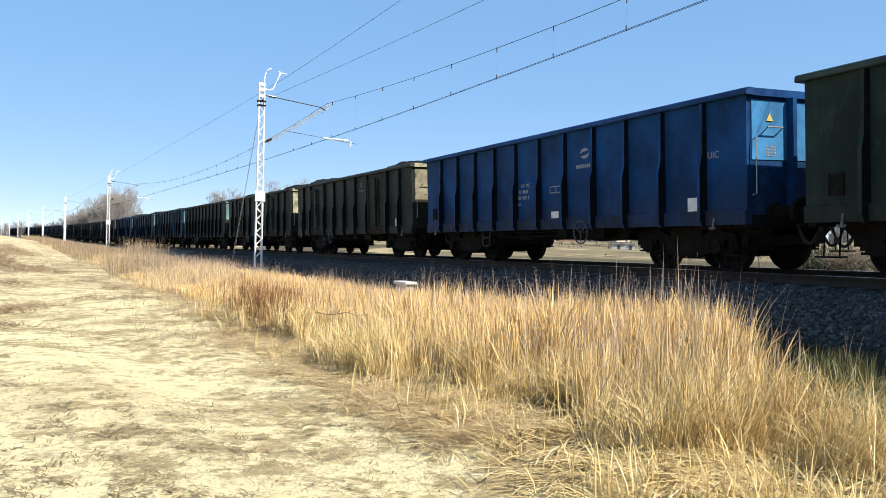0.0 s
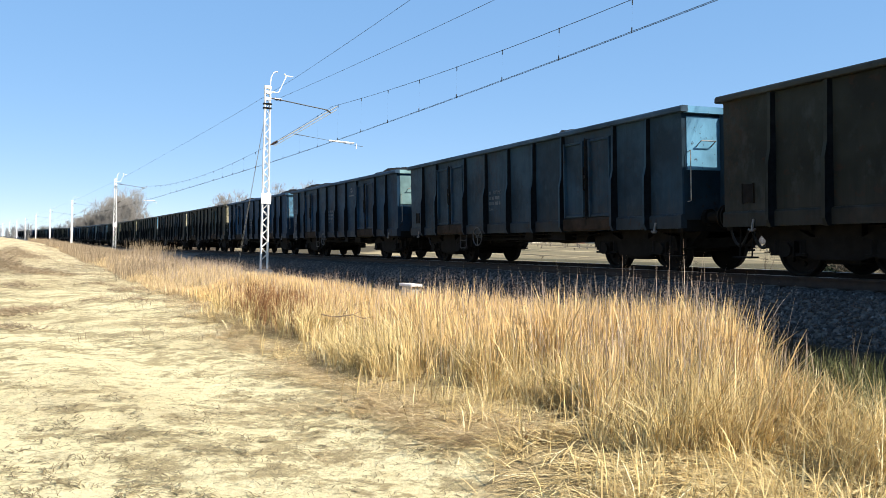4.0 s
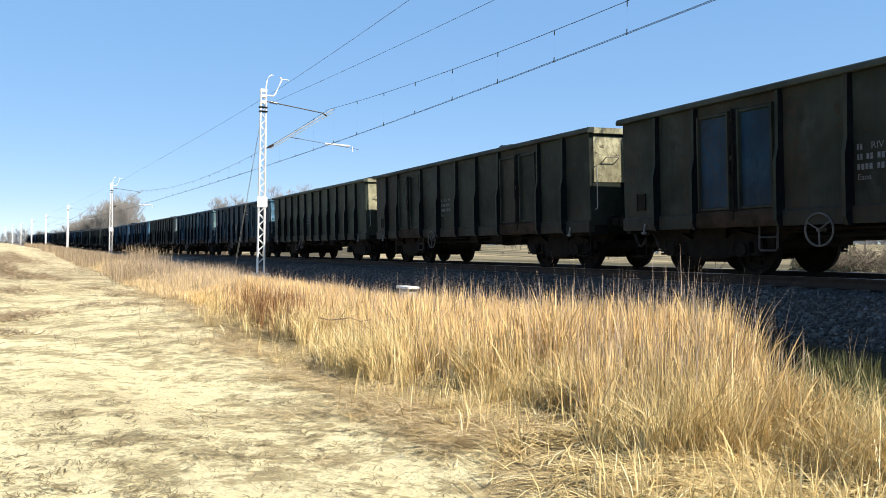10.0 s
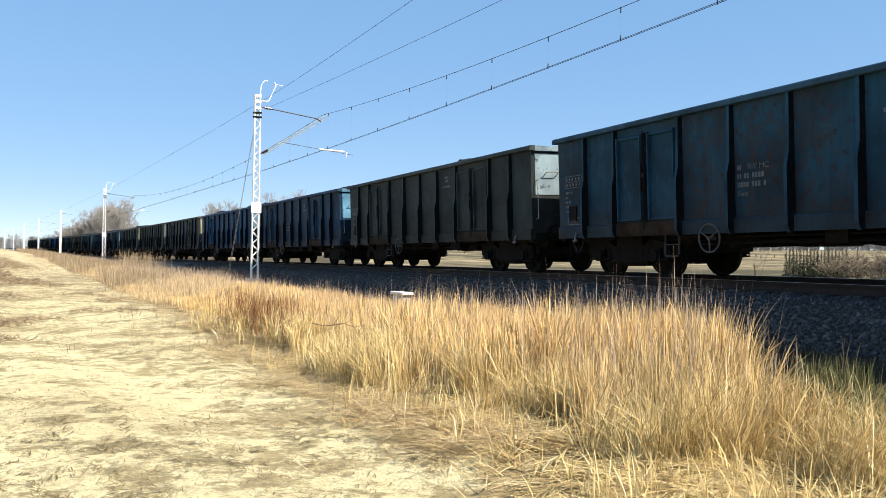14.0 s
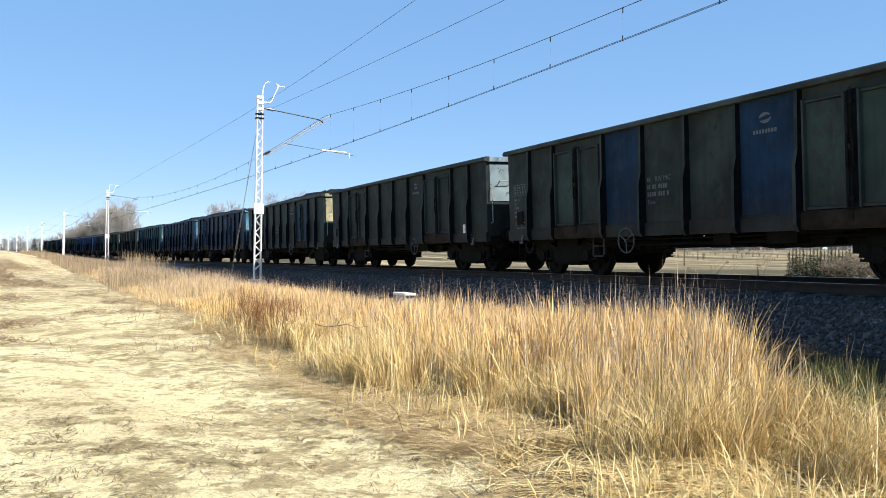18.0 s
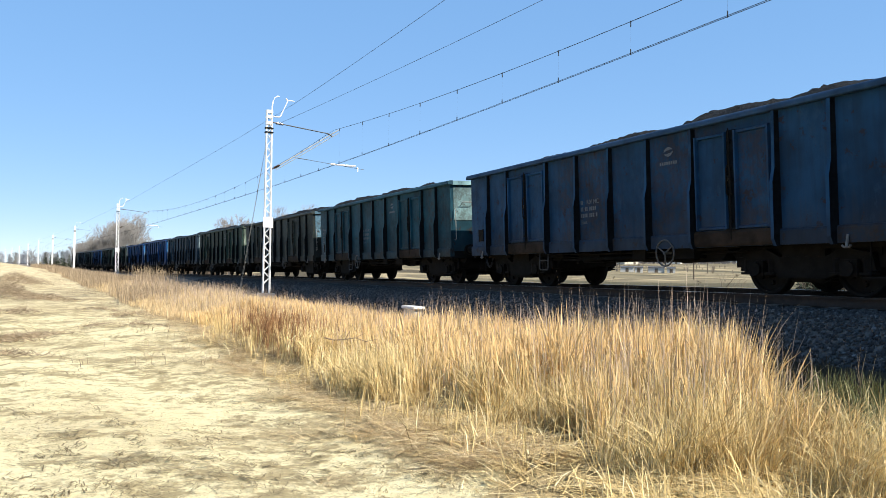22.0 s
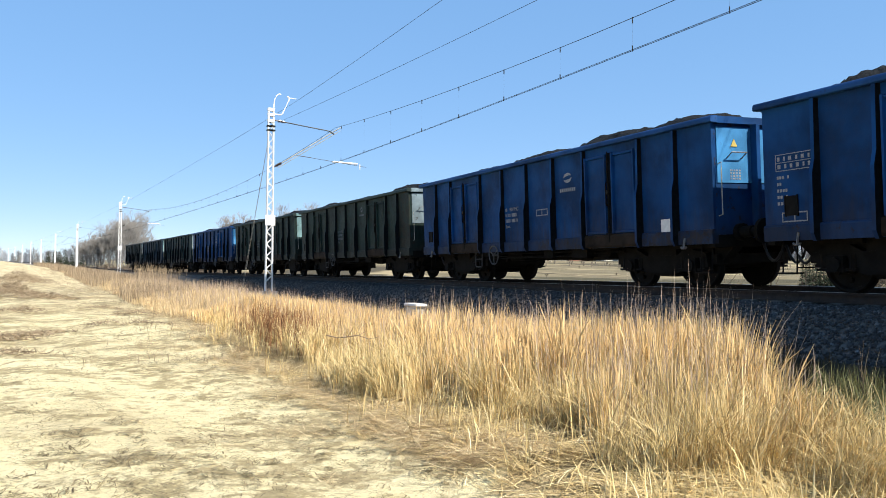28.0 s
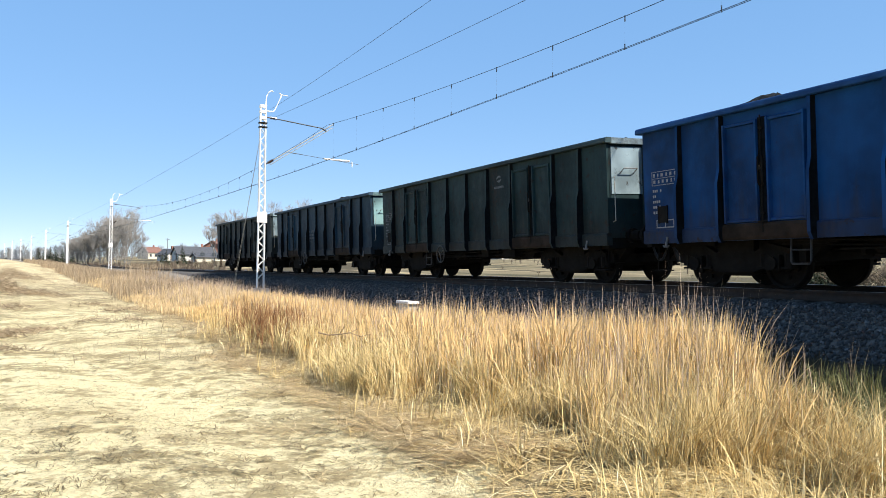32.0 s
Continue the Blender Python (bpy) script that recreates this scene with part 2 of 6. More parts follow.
def straw_material(name, dark, mid, pale, plume=None):
    """Dry stems: each stem its own tint, with weathered tone along the stand."""
    n = Nodes(name, 0.75, 0.0, 0.25)
    r = n.island()
    col = n.ramp(r, [(0.0, dark), (0.22, shade(mid, 0.42)), (0.50, shade(mid, 0.80)), (0.80, mid), (1.0, pale)])
    if plume:
        # seed heads are duller and redder than the stems
        tip = n.t.nodes.new("ShaderNodeAttribute")
        tip.attribute_name = "tip"
        col = n.mix(n.ramp(tip.outputs["Fac"], [(0.45, (0,)), (0.85, (0.62,))]), col, n.mix(n.noise(0.55, 3), plume, shade(mid, 0.9)))
    tuft = n.ramp(n.noise(3.2, 4, 0.6), [(0.46, (0,)), (0.62, (0.5,))])
    n.colour(n.mix(n.math("MULTIPLY", n.noise(0.7, 3), 0.3), n.mix(tuft, col, shade(dark, 1.5)), shade(mid, 0.8)))
    thin = n.t.nodes.new("ShaderNodeBsdfTranslucent")
    both = n.t.nodes.new("ShaderNodeMixShader")
    both.inputs[0].default_value = 0.20
    n.link(n.p.inputs["Base Color"].links[0].from_socket, thin.inputs["Color"])
    n.link(n.p.outputs[0], both.inputs[1])
    n.link(thin.outputs[0], both.inputs[2])
    n.link(both.outputs[0], n.t.nodes["Material Output"].inputs["Surface"])
    return n.mat


STRAW = straw_material("dry_reed_grass", (0.22, 0.125, 0.045), (0.90, 0.66, 0.30), (1.0, 0.91, 0.58), (0.66, 0.44, 0.26))
STRAW_PALE = straw_material("flattened_pale_straw", (0.22, 0.150, 0.058), (0.84, 0.65, 0.31), (1.0, 0.91, 0.60))
MATTED = straw_material("matted_olive_dead_grass", (0.15, 0.115, 0.055), (0.32, 0.25, 0.13), (0.60, 0.50, 0.30))
STRAW_DULL = straw_material("dull_tan_grass", (0.25, 0.17, 0.085), (0.72, 0.55, 0.30), (0.95, 0.82, 0.54), (0.58, 0.42, 0.26))
WEED = straw_material("russet_dead_weed", (0.13, 0.06, 0.028), (0.30, 0.155, 0.07), (0.46, 0.28, 0.14))
TWIG = straw_material("grey_brown_twig", (0.09, 0.066, 0.036), (0.27, 0.21, 0.115), (0.52, 0.43, 0.25))
GREEN = straw_material("fresh_green_grass", (0.050, 0.055, 0.020), (0.22, 0.225, 0.095), (0.64, 0.56, 0.32))
SOIL_WEED = straw_material("dark_dead_weed", (0.035, 0.028, 0.016), (0.095, 0.075, 0.042), (0.24, 0.19, 0.11))
# stalk tone is greyed, the train's shade on the tips put into it
STALK = straw_material("greyish_grass_stalk", (0.30, 0.22, 0.16), (0.52, 0.42, 0.32), (0.80, 0.70, 0.56), (0.42, 0.29, 0.22))
SCRUB = straw_material("pale_brown_scrub", (0.20, 0.145, 0.09), (0.40, 0.31, 0.20), (0.60, 0.49, 0.33))
# bark of far trees, distance haze put into its pale grey
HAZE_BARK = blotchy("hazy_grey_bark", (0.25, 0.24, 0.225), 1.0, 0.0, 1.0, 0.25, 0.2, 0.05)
DRY_WOOD = blotchy("weathered_dry_wood", (0.26, 0.19, 0.12), 0.9, 0.0, 9, 0.4, 0.4)
BARK = blotchy("grey_bark", (0.12, 0.095, 0.07), 0.9, 0.0, 3, 0.35, 0.5)

# ---- ground ----
def smooth(a, b, v):
    t = np.clip((v - a) / (b - a), 0, 1)
    return t * t * (3 - 2 * t)


def ground_z(lat, s):
    """Height of the land beside the track, from metres beside and along it."""
    lat, s = np.asarray(lat, float), np.asarray(s, float)
    side = np.clip((-lat - 4.0) / 9.0, 0, 1)
    rise = (0.65 + 1.55 * side) * smooth(35, 150, s)
    near = -1.2 + rise + 0.07 * np.sin(lat * 0.9 + 1) * np.sin(s * 0.23) + 0.03 * np.sin(lat * 3.1 + s * 0.7)
    near = near - 0.10 * np.exp(-((lat + 4.2) / 1.0) ** 2) * smooth(9, 16, s) + 0.40 * np.exp(-((lat + 3.2) / 0.8) ** 2) * (1 - smooth(9, 16, s))
    near = near + 0.12 * np.exp(-((lat + 4.9) / 0.6) ** 2) * (1 - smooth(7, 10, s))
    far = -1.15 + 0.5 * smooth(50, 150, s) + 1.9 * smooth(12, 45, lat) * smooth(100, 230, s) + 0.0185 * np.clip(lat - 35, 0, 460) + 0.5 * np.sin(lat * 0.021 + 0.6) * smooth(30, 90, lat) * np.sin(s * 0.013)
    return np.where(lat < 0, near, far) + grade(s - 45.0)


def ground_at(lat, s):
    return on_line(lat, s, float(ground_z(lat, s) - grade(s)))


def ground_material():
    n = Nodes("field_ground", 0.95, 0.0, 0.15)
    uv = n.t.nodes.new("ShaderNodeUVMap")
    sep = n.t.nodes.new("ShaderNodeSeparateXYZ")
    n.link(uv.outputs[0], sep.inputs[0])
    lat, s = sep.outputs[0], sep.outputs[1]
    big, mid, fine, grit = n.noise(0.22, 4), n.noise(1.7, 6, 0.7), n.noise(9, 6, 0.75), n.noise(60, 5, 0.7)
    sand = n.mix(n.ramp(mid, [(0.35, (0,)), (0.7, (1,))]), (0.81, 0.695, 0.39), (0.95, 0.86, 0.535))
    sand = n.mix(n.ramp(fine, [(0.54, (0,)), (0.66, (0.5,))]), sand, (0.50, 0.42, 0.25))
    sand = n.mix(n.ramp(grit, [(0.55, (0,)), (0.68, (0.5,))]), sand, (0.40, 0.33, 0.19))
    crumbs = n.noise(24, 7, 0.8)
    sand = n.mix(n.ramp(crumbs, [(0.59, (0,)), (0.64, (0.8,))]), sand, (0.22, 0.185, 0.105))
    # matted dead grass in cloudy olive patches
    mat_a, mat_b = n.noise(1.1, 9, 0.7), n.noise(5.5, 9, 0.74)
    mats = n.ramp(n.math("ADD", n.math("MULTIPLY", mat_a, 0.55), n.math("MULTIPLY", mat_b, 0.45)), [(0.49, (0,)), (0.545, (0.8,))])
    sand = n.mix(mats, sand, n.mix(mat_b, (0.54, 0.43, 0.22), (0.17, 0.125, 0.06)))
    litter = n.mix(n.ramp(fine, [(0.35, (0,)), (0.65, (1,))]), (0.24, 0.175, 0.085), (0.58, 0.45, 0.24))
    # the sandy cart road, its edge ragged
    edge = n.math("ADD", lat, n.math("MULTIPLY", n.math("SUBTRACT", mid, 0.5), 2.6))
    road = n.ramp(n.math("MULTIPLY", n.math("ADD", edge, 9.3), 1.0), [(0.0, (1,)), (0.35, (0,))])
    # worn turf in the middle of the road and beyond its outer side
    turf = n.ramp(n.math("ADD", n.math("MULTIPLY", big, 0.6), n.math("MULTIPLY", mid, 0.5)), [(0.52, (0,)), (0.64, (0.38,))])
    worn = n.ramp(n.math("MULTIPLY", n.math("SUBTRACT", s, 22.0), 0.02), [(0.0, (0.1,)), (0.5, (0.9,))])
    sand = n.mix(worn, sand, n.mix(n.ramp(n.math("ADD", n.math("MULTIPLY", mat_a, 0.5), n.math("MULTIPLY", mat_b, 0.5)), [(0.47, (0,)), (0.54, (1,))]), (0.66, 0.56, 0.345), (0.25, 0.205, 0.12)))
    near = n.mix(road, litter, n.mix(turf, sand, litter))
    # bare dark soil under the standing grass, its shade put into the colour too
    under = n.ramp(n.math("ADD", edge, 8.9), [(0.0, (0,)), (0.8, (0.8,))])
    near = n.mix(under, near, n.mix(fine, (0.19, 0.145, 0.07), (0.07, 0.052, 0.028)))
    # darker soil below the ballast, with the train's shade in its colour
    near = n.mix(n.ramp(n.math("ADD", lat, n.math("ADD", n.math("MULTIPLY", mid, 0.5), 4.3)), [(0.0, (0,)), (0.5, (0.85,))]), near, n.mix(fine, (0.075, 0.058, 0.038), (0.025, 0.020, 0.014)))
    # fields on the far side in long strips
    strip = n.t.nodes.new("ShaderNodeTexNoise")
    strip.noise_dimensions = "2D"
    strip.inputs["Scale"].default_value, strip.inputs["Detail"].default_value = 1.0, 2.0
    com = n.t.nodes.new("ShaderNodeCombineXYZ")
    n.link(n.math("ADD", n.math("MULTIPLY", lat, 0.06), n.math("MULTIPLY", big, 0.5)), com.inputs[0])
    n.link(n.math("MULTIPLY", s, 0.010), com.inputs[1])
    n.link(com.outputs[0], strip.inputs["Vector"])
    field = n.ramp(strip.outputs["Fac"], [(0.36, (0.06, 0.055, 0.032)), (0.44, (0.20, 0.17, 0.10)), (0.50, (0.11, 0.092, 0.058)), (0.57, (0.38, 0.31, 0.18)), (0.64, (0.06, 0.05, 0.032))])
    field = n.mix(n.math("MULTIPLY", mid, 0.3), field, (0.20, 0.165, 0.095))
    far = n.ramp(lat, [(0.0, (0,)), (1.0, (1,))])
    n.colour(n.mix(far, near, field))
    n.bump(n.math("ADD", n.math("MULTIPLY", fine, 1.0), n.math("MULTIPLY", n.math("ADD", grit, crumbs), 0.4)), 0.9, 0.06)
    return n.mat


def build_ground():
    lats = np.unique(np.concatenate([np.arange(-600, -60, 45), np.arange(-60, -26, 4), np.arange(-26, -3.0, 0.5), np.arange(-3.0, 4.1, 1.0),
                                     np.arange(4, 40, 3), np.arange(40, 500, 20), np.arange(500, 3001, 250)]))
    ss = np.unique(np.concatenate([np.arange(-500, -30, 15), np.arange(-30, 60, 0.75), np.arange(60, 260, 4), np.arange(260, 760, 25), np.arange(760, 3100, 180)]))
    x, y, th, _ = line_at(ss)
    L, S = np.meshgrid(lats, ss)
    X, Y = x[:, None] + L * np.cos(th)[:, None], y[:, None] + L * np.sin(th)[:, None]
    Z = ground_z(L, S)
    nl, ns = len(lats), len(ss)
    idx = np.arange(nl * ns).reshape(ns, nl)
    q = np.stack([idx[:-1, :-1], idx[:-1, 1:], idx[1:, 1:], idx[1:, :-1]], -1).reshape(-1, 4)
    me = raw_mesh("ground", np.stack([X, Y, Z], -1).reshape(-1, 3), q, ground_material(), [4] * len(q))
    uv = me.uv_layers.new(name="UVMap")
    both = np.stack([L, S], -1).reshape(-1, 2)
    uv.data.foreach_set("uv", both[q.ravel()].astype(np.float32).ravel())
    me.shade_smooth()
    tagged(new("ground", me), "pale sandy cart road and dry winter fields", "ground", kind="structure")


build_ground()


# ---- track: ballast, sleepers, rails ----
def sweep(name, profile, s0, s1, step, material, canted=True, closed=True):
    """A profile of (lat, z) points carried along the track."""
    ss = np.arange(s0, s1 + 0.01, step)
    x, y, th, lean = line_at(ss)
    if not canted:
        lean = lean * 0
    P = np.array(profile)
    l = P[None, :, 0] * np.cos(lean)[:, None] - P[None, :, 1] * np.sin(lean)[:, None]
    z = P[None, :, 0] * np.sin(lean)[:, None] + P[None, :, 1] * np.cos(lean)[:, None]
    V = np.stack([x[:, None] + l * np.cos(th)[:, None], y[:, None] + l * np.sin(th)[:, None], z + grade(ss)[:, None]], -1)
    n, m = len(ss), len(P)
    idx = np.arange(n * m).reshape(n, m)
    nxt = np.roll(idx, -1, 1) if closed else idx
    cut = slice(None) if closed else slice(0, m - 1)
    a, b = idx[:, cut], (nxt if closed else idx[:, 1:])
    q = np.stack([a[:-1], b[:-1], b[1:], a[1:]], -1).reshape(-1, 4)
    return raw_mesh(name, V.reshape(-1, 3), q, material, [4] * len(q))


def ballast_material():
    n = Nodes("crushed_granite_ballast", 0.9, 0.0, 0.3)
    v = n.t.nodes.new("ShaderNodeTexVoronoi")
    v.inputs["Scale"].default_value = 17.0
    n.link(n.tc.outputs["Object"], v.inputs["Vector"])
    hsv = n.t.nodes.new("ShaderNodeSeparateColor")
    n.link(v.outputs["Color"], hsv.inputs[0])
    big = n.noise(0.5, 3)
    col = n.ramp(hsv.outputs[0], [(0.0, (0.035, 0.033, 0.032)), (0.5, (0.070, 0.067, 0.064)), (1.0, (0.14, 0.133, 0.125))])
    n.colour(n.mix(n.math("MULTIPLY", big, 0.5), col, (0.20, 0.155, 0.115)))
    n.bump(v.outputs["Distance"], 1.0, -0.05)
    return n.mat


def stone_material():
    n = Nodes("ballast_stone", 0.85, 0.0, 0.35)
    r = n.island()
    col = n.ramp(r, [(0.0, (0.022, 0.021, 0.021)), (0.5, (0.052, 0.050, 0.048)), (0.88, (0.105, 0.102, 0.098)), (1.0, (0.28, 0.275, 0.265))])
    n.colour(n.mix(n.noise(25, 4), col, (0.050, 0.045, 0.042)))
    return n.mat


bed = new("ballast_bed", sweep("ballast_bed", [(-3.9, -1.45), (-3.25, -1.08), (-2.05, -0.30), (-1.75, -0.20), (1.75, -0.20), (2.05, -0.28), (3.3, -1.05), (4.0, -1.45)], -480, 1100, 3.0, ballast_material()))
tagged(bed, "grey crushed stone ballast bed under the railway track", "ballast", kind="structure")


path = new("service_path", sweep("service_path", [(-4.6, -0.80), (-4.3, -0.62), (-3.3, -0.52), (-2.2, -0.20), (-2.05, -0.275), (-4.6, -1.2)], 34, 420, 4.0, blotchy("sandy_path", (0.22, 0.185, 0.14), 0.95, 0.0, 1.2, 0.25, 0.4), False))
lift = np.zeros(len(path.data.vertices) * 3, dtype=np.float32)
path.data.vertices.foreach_get("co", lift)
lift = lift.reshape(-1, 6, 3)
lift[:, :, 2] -= np.clip(9 - np.arange(len(lift)), 0, 9)[:, None] * 0.10
path.data.vertices.foreach_set("co", lift.ravel())
tagged(path, "dull brown sandy service path beside the ballast", "path", kind="structure")


def scatter_stones(count, s0, s1, size, seed):
    """Single stones lying on the near shoulder of the ballast bed."""
    rng = np.random.default_rng(seed)
    bm = bmesh.new()
    bmesh.ops.create_cube(bm, size=1.35)
    bmesh.ops.triangulate(bm, faces=bm.faces[:])
    base = np.array([v.co[:] for v in bm.verts])
    tri = np.array([[v.index for v in f.verts] for f in bm.faces])
    bm.free()
    prof = np.array([(-3.35, -1.13), (-2.05, -0.30), (-1.75, -0.20), (-0.95, -0.20)])
    run = np.concatenate([[0], np.cumsum(np.linalg.norm(np.diff(prof, axis=0), axis=1))])
    k = rng.uniform(0, run[-1], count)
    s = s0 + (s1 - s0) * rng.random(count) ** 1.7
    l0, z0 = np.interp(k, run, prof[:, 0]), np.interp(k, run, prof[:, 1])
    x, y, th, lean = line_at(s)
    l = l0 * np.cos(lean) - z0 * np.sin(lean)
    z = l0 * np.sin(lean) + z0 * np.cos(lean)
    at = np.stack([x + l * np.cos(th), y + l * np.sin(th), z + grade(s)], -1)
    r = size * rng.uniform(0.55, 1.25, (count, 1, 1)) * rng.uniform(0.6, 1.15, (count, 1, 3))
    a = rng.uniform(0, 6.283, (count, 3))
    ca, sa = np.cos(a), np.sin(a)
    V = base[None] * r * (1 + rng.uniform(-0.38, 0.30, (count, len(base), 3)))
    for i, j, k2 in ((0, 1, 0), (1, 2, 1), (0, 2, 2)):
        p, q = V[:, :, i].copy(), V[:, :, j].copy()
        V[:, :, i] = p * ca[:, None, k2] - q * sa[:, None, k2]
        V[:, :, j] = p * sa[:, None, k2] + q * ca[:, None, k2]
    V = V + at[:, None, :] + np.array([0, 0, size * 0.25])
    F = tri[None] + (np.arange(count) * len(base))[:, None, None]
    return V.reshape(-1, 3), F.reshape(-1, 3)


v1, f1 = scatter_stones(29000, 5, 60, 0.031, 3)
stones = new("ballast_stones", raw_mesh("ballast_stones", v1, f1, stone_material(), [3] * len(f1)))
stones.parent = bed
tagged(stones, "loose grey granite stones", kind="stuff")

RAIL = [(-0.075, -0.17), (-0.075, -0.158), (-0.014, -0.14), (-0.012, -0.045), (-0.036, -0.032), (-0.036, -0.006), (-0.028, 0.0),
        (0.028, 0.0), (0.036, -0.006), (0.036, -0.032), (0.012, -0.045), (0.014, -0.14), (0.075, -0.158), (0.075, -0.17)]
for side in (-0.7535, 0.7535):
    rail = thing("rail", "rusty steel rail with a polished running surface", "rail", "rails of the track", at=None)
    body = new("rail_body", sweep("rail_body", [(side + a, b) for a, b in RAIL], -480, 1100, 3.0, RUST))
    head = new("running_surface", sweep("running_surface", [(side - 0.027, -0.002), (side - 0.02, 0.002), (side + 0.02, 0.002), (side + 0.027, -0.002)], -480, 1100, 3.0, STEEL_BRIGHT))
    body.parent = head.parent = rail

bm = bmesh.new()
slab(bm, [(-1.3, -0.36), (1.3, -0.36), (1.3, -0.20), (0.85, -0.165), (0.55, -0.165), (0.35, -0.19), (-0.35, -0.19), (-0.55, -0.165), (-0.85, -0.165), (-1.3, -0.20)], 1, -0.13, 0.13)
sleeper_mesh = mesh_of("sleeper", bm, SLEEPER)
sleepers = thing("sleepers", "weathered concrete sleepers bedded in ballast", "sleepers", kind="structure")
for i in range(240):
    part("sleeper", sleeper_mesh, SLEEPER, sleepers, at=frame_at(-6 + 0.6 * i, canted=True))

# ---- goods wagons ----
LB, W2, Z0, ZT = 12.84, 1.46, 0.86, 3.16      # body length, half width, lower edge, top edge
PITCH, S_FIRST = 14.04, 10.035
RIBS_DOORS = (0.94, 1.99, 3.89, 5.14, 6.36, 7.59, 8.84, 10.74, 11.79)
RIBS_PLAIN = tuple(1.079 * i - 0.11 for i in range(1, 12))
DOORS = ((1.99, 3.89), (8.84, 10.74))
H = LB / 2


def open_slot(ob, material):
    ob.material_slots[0].link = "OBJECT"
    ob.material_slots[0].material = material


def wheel_mesh():
    """A wheelset along x: two flanged wheels on their axle, with holes in the discs."""
    bm = bmesh.new()
    tube(bm, [(-1.02, 0, 0), (1.02, 0, 0)], 0.085, 10)
    for side in (-1, 1):
        prof = [(0.665, 0.10), (0.665, 0.16), (0.70, 0.40), (0.68, 0.43), (0.672, 0.488), (0.700, 0.488), (0.712, 0.462), (0.80, 0.455), (0.81, 0.44), (0.80, 0.40), (0.75, 0.38), (0.745, 0.17), (0.79, 0.15), (0.79, 0.10)]
        seg, rings = 28, []
        for k in range(seg):
            a = 6.28319 * k / seg
            rings.append([bm.verts.new((side * px, math.cos(a) * pr, math.sin(a) * pr)) for px, pr in prof])
        for k in range(seg):
            q, w = rings[k], rings[(k + 1) % seg]
            for j in range(len(prof) - 1):
                bm.faces.new((q[j], q[j + 1], w[j + 1], w[j]))
        for k in range(6):
            a = 6.28319 * k / 6
            tube(bm, [(side * 0.80, 0.25 * math.cos(a), 0.25 * math.sin(a)), (side * 0.73, 0.25 * math.cos(a), 0.25 * math.sin(a))], 0.045, 6)
    return mesh_of("wheelset", bm, STEEL_DARK)


def bogie_mesh():
    bm = bmesh.new()
    for sx in (-1, 1):
        a, b = sx * 0.93, sx * 1.05
        slab(bm, [(-1.32, 0.42), (-1.25, 0.70), (-0.75, 0.80), (-0.45, 0.66), (0.45, 0.66), (0.75, 0.80), (1.25, 0.70), (1.32, 0.42), (1.12, 0.42), (1.08, 0.58),
                  (0.72, 0.58), (0.62, 0.36), (0.42, 0.30), (-0.42, 0.30), (-0.62, 0.36), (-0.72, 0.58), (-1.08, 0.58), (-1.12, 0.42)], 0, min(a, b), max(a, b))
        for y in (-0.9, 0.9):
            box(bm, min(sx * 0.95, sx * 1.12), max(sx * 0.95, sx * 1.12), y - 0.15, y + 0.15, 0.34, 0.60)
            tube(bm, [(sx * 1.10, y, 0.46), (sx * 1.17, y, 0.46)], 0.12, 12)
            for dy in (-0.26, 0.26):
                tube(bm, [(sx * 1.0, y + dy, 0.40), (sx * 1.0, y + dy, 0.62)], 0.085, 8)
                box(bm, sx * 1.0 - 0.10, sx * 1.0 + 0.10, y + dy - 0.10, y + dy + 0.10, 0.36, 0.40)
        # brake gear and springs hang between the wheels
        slab(bm, [(-0.52, 0.70), (-0.44, 0.30), (-0.30, 0.23), (0.30, 0.23), (0.44, 0.30), (0.52, 0.70)], 0, min(sx * 0.60, sx * 0.90), max(sx * 0.60, sx * 0.90))
        for sy in (-1, 1):
            slab(bm, [(sy * 1.30, 0.92), (sy * 1.28, 0.44), (sy * 1.46, 0.50), (sy * 1.78, 0.80), (sy * 1.80, 0.92)], 0, min(sx * 0.62, sx * 0.86), max(sx * 0.62, sx * 0.86))
    box(bm, -1.0, 1.0, -0.28, 0.28, 0.45, 0.80)
    for y in (-1.40, 1.40):
        box(bm, -0.98, 0.98, y - 0.07, y + 0.07, 0.48, 0.66)
    for y in (-0.36, 0.36):
        box(bm, -0.90, 0.90, y - 0.05, y + 0.05, 0.26, 0.50)
    tube(bm, [(0, 0, 0.78), (0, 0, 0.90)], 0.28, 12)
    for sx in (-1, 1):
        box(bm, min(sx * 0.70, sx * 1.02), max(sx * 0.70, sx * 1.02), -0.42, 0.42, 0.64, 0.92)
        box(bm, sx * 0.86 - 0.03, sx * 0.86 + 0.03, -1.30, 1.30, 0.62, 0.84)
    return mesh_of("bogie", bm, STEEL_DARK)


def body_mesh():
    """The open box with side and end sheets, floor and inner faces."""
    bm = bmesh.new()
    t = 0.05
    box(bm, -W2, -W2 + t, -H, H, Z0 + 0.265, ZT - 0.10)
    side = mesh_of("side_wall", bm)
    bm = bmesh.new()
    box(bm, -W2 + t, W2 - t, -H + 0.12, H - 0.12, 1.16, 1.24)
    floor = mesh_of("wagon_floor", bm)
    # lower sill: a folded rail that stands a little proud
    bm = bmesh.new()
    slab(bm, [(-W2 - 0.045, Z0), (-W2 - 0.045, Z0 + 0.23), (-W2 - 0.030, Z0 + 0.26), (-W2, Z0 + 0.265), (-W2 + 0.10, Z0 + 0.265), (-W2 + 0.10, Z0)], 1, -H, H)
    return side, floor, mesh_of("sill", bm)


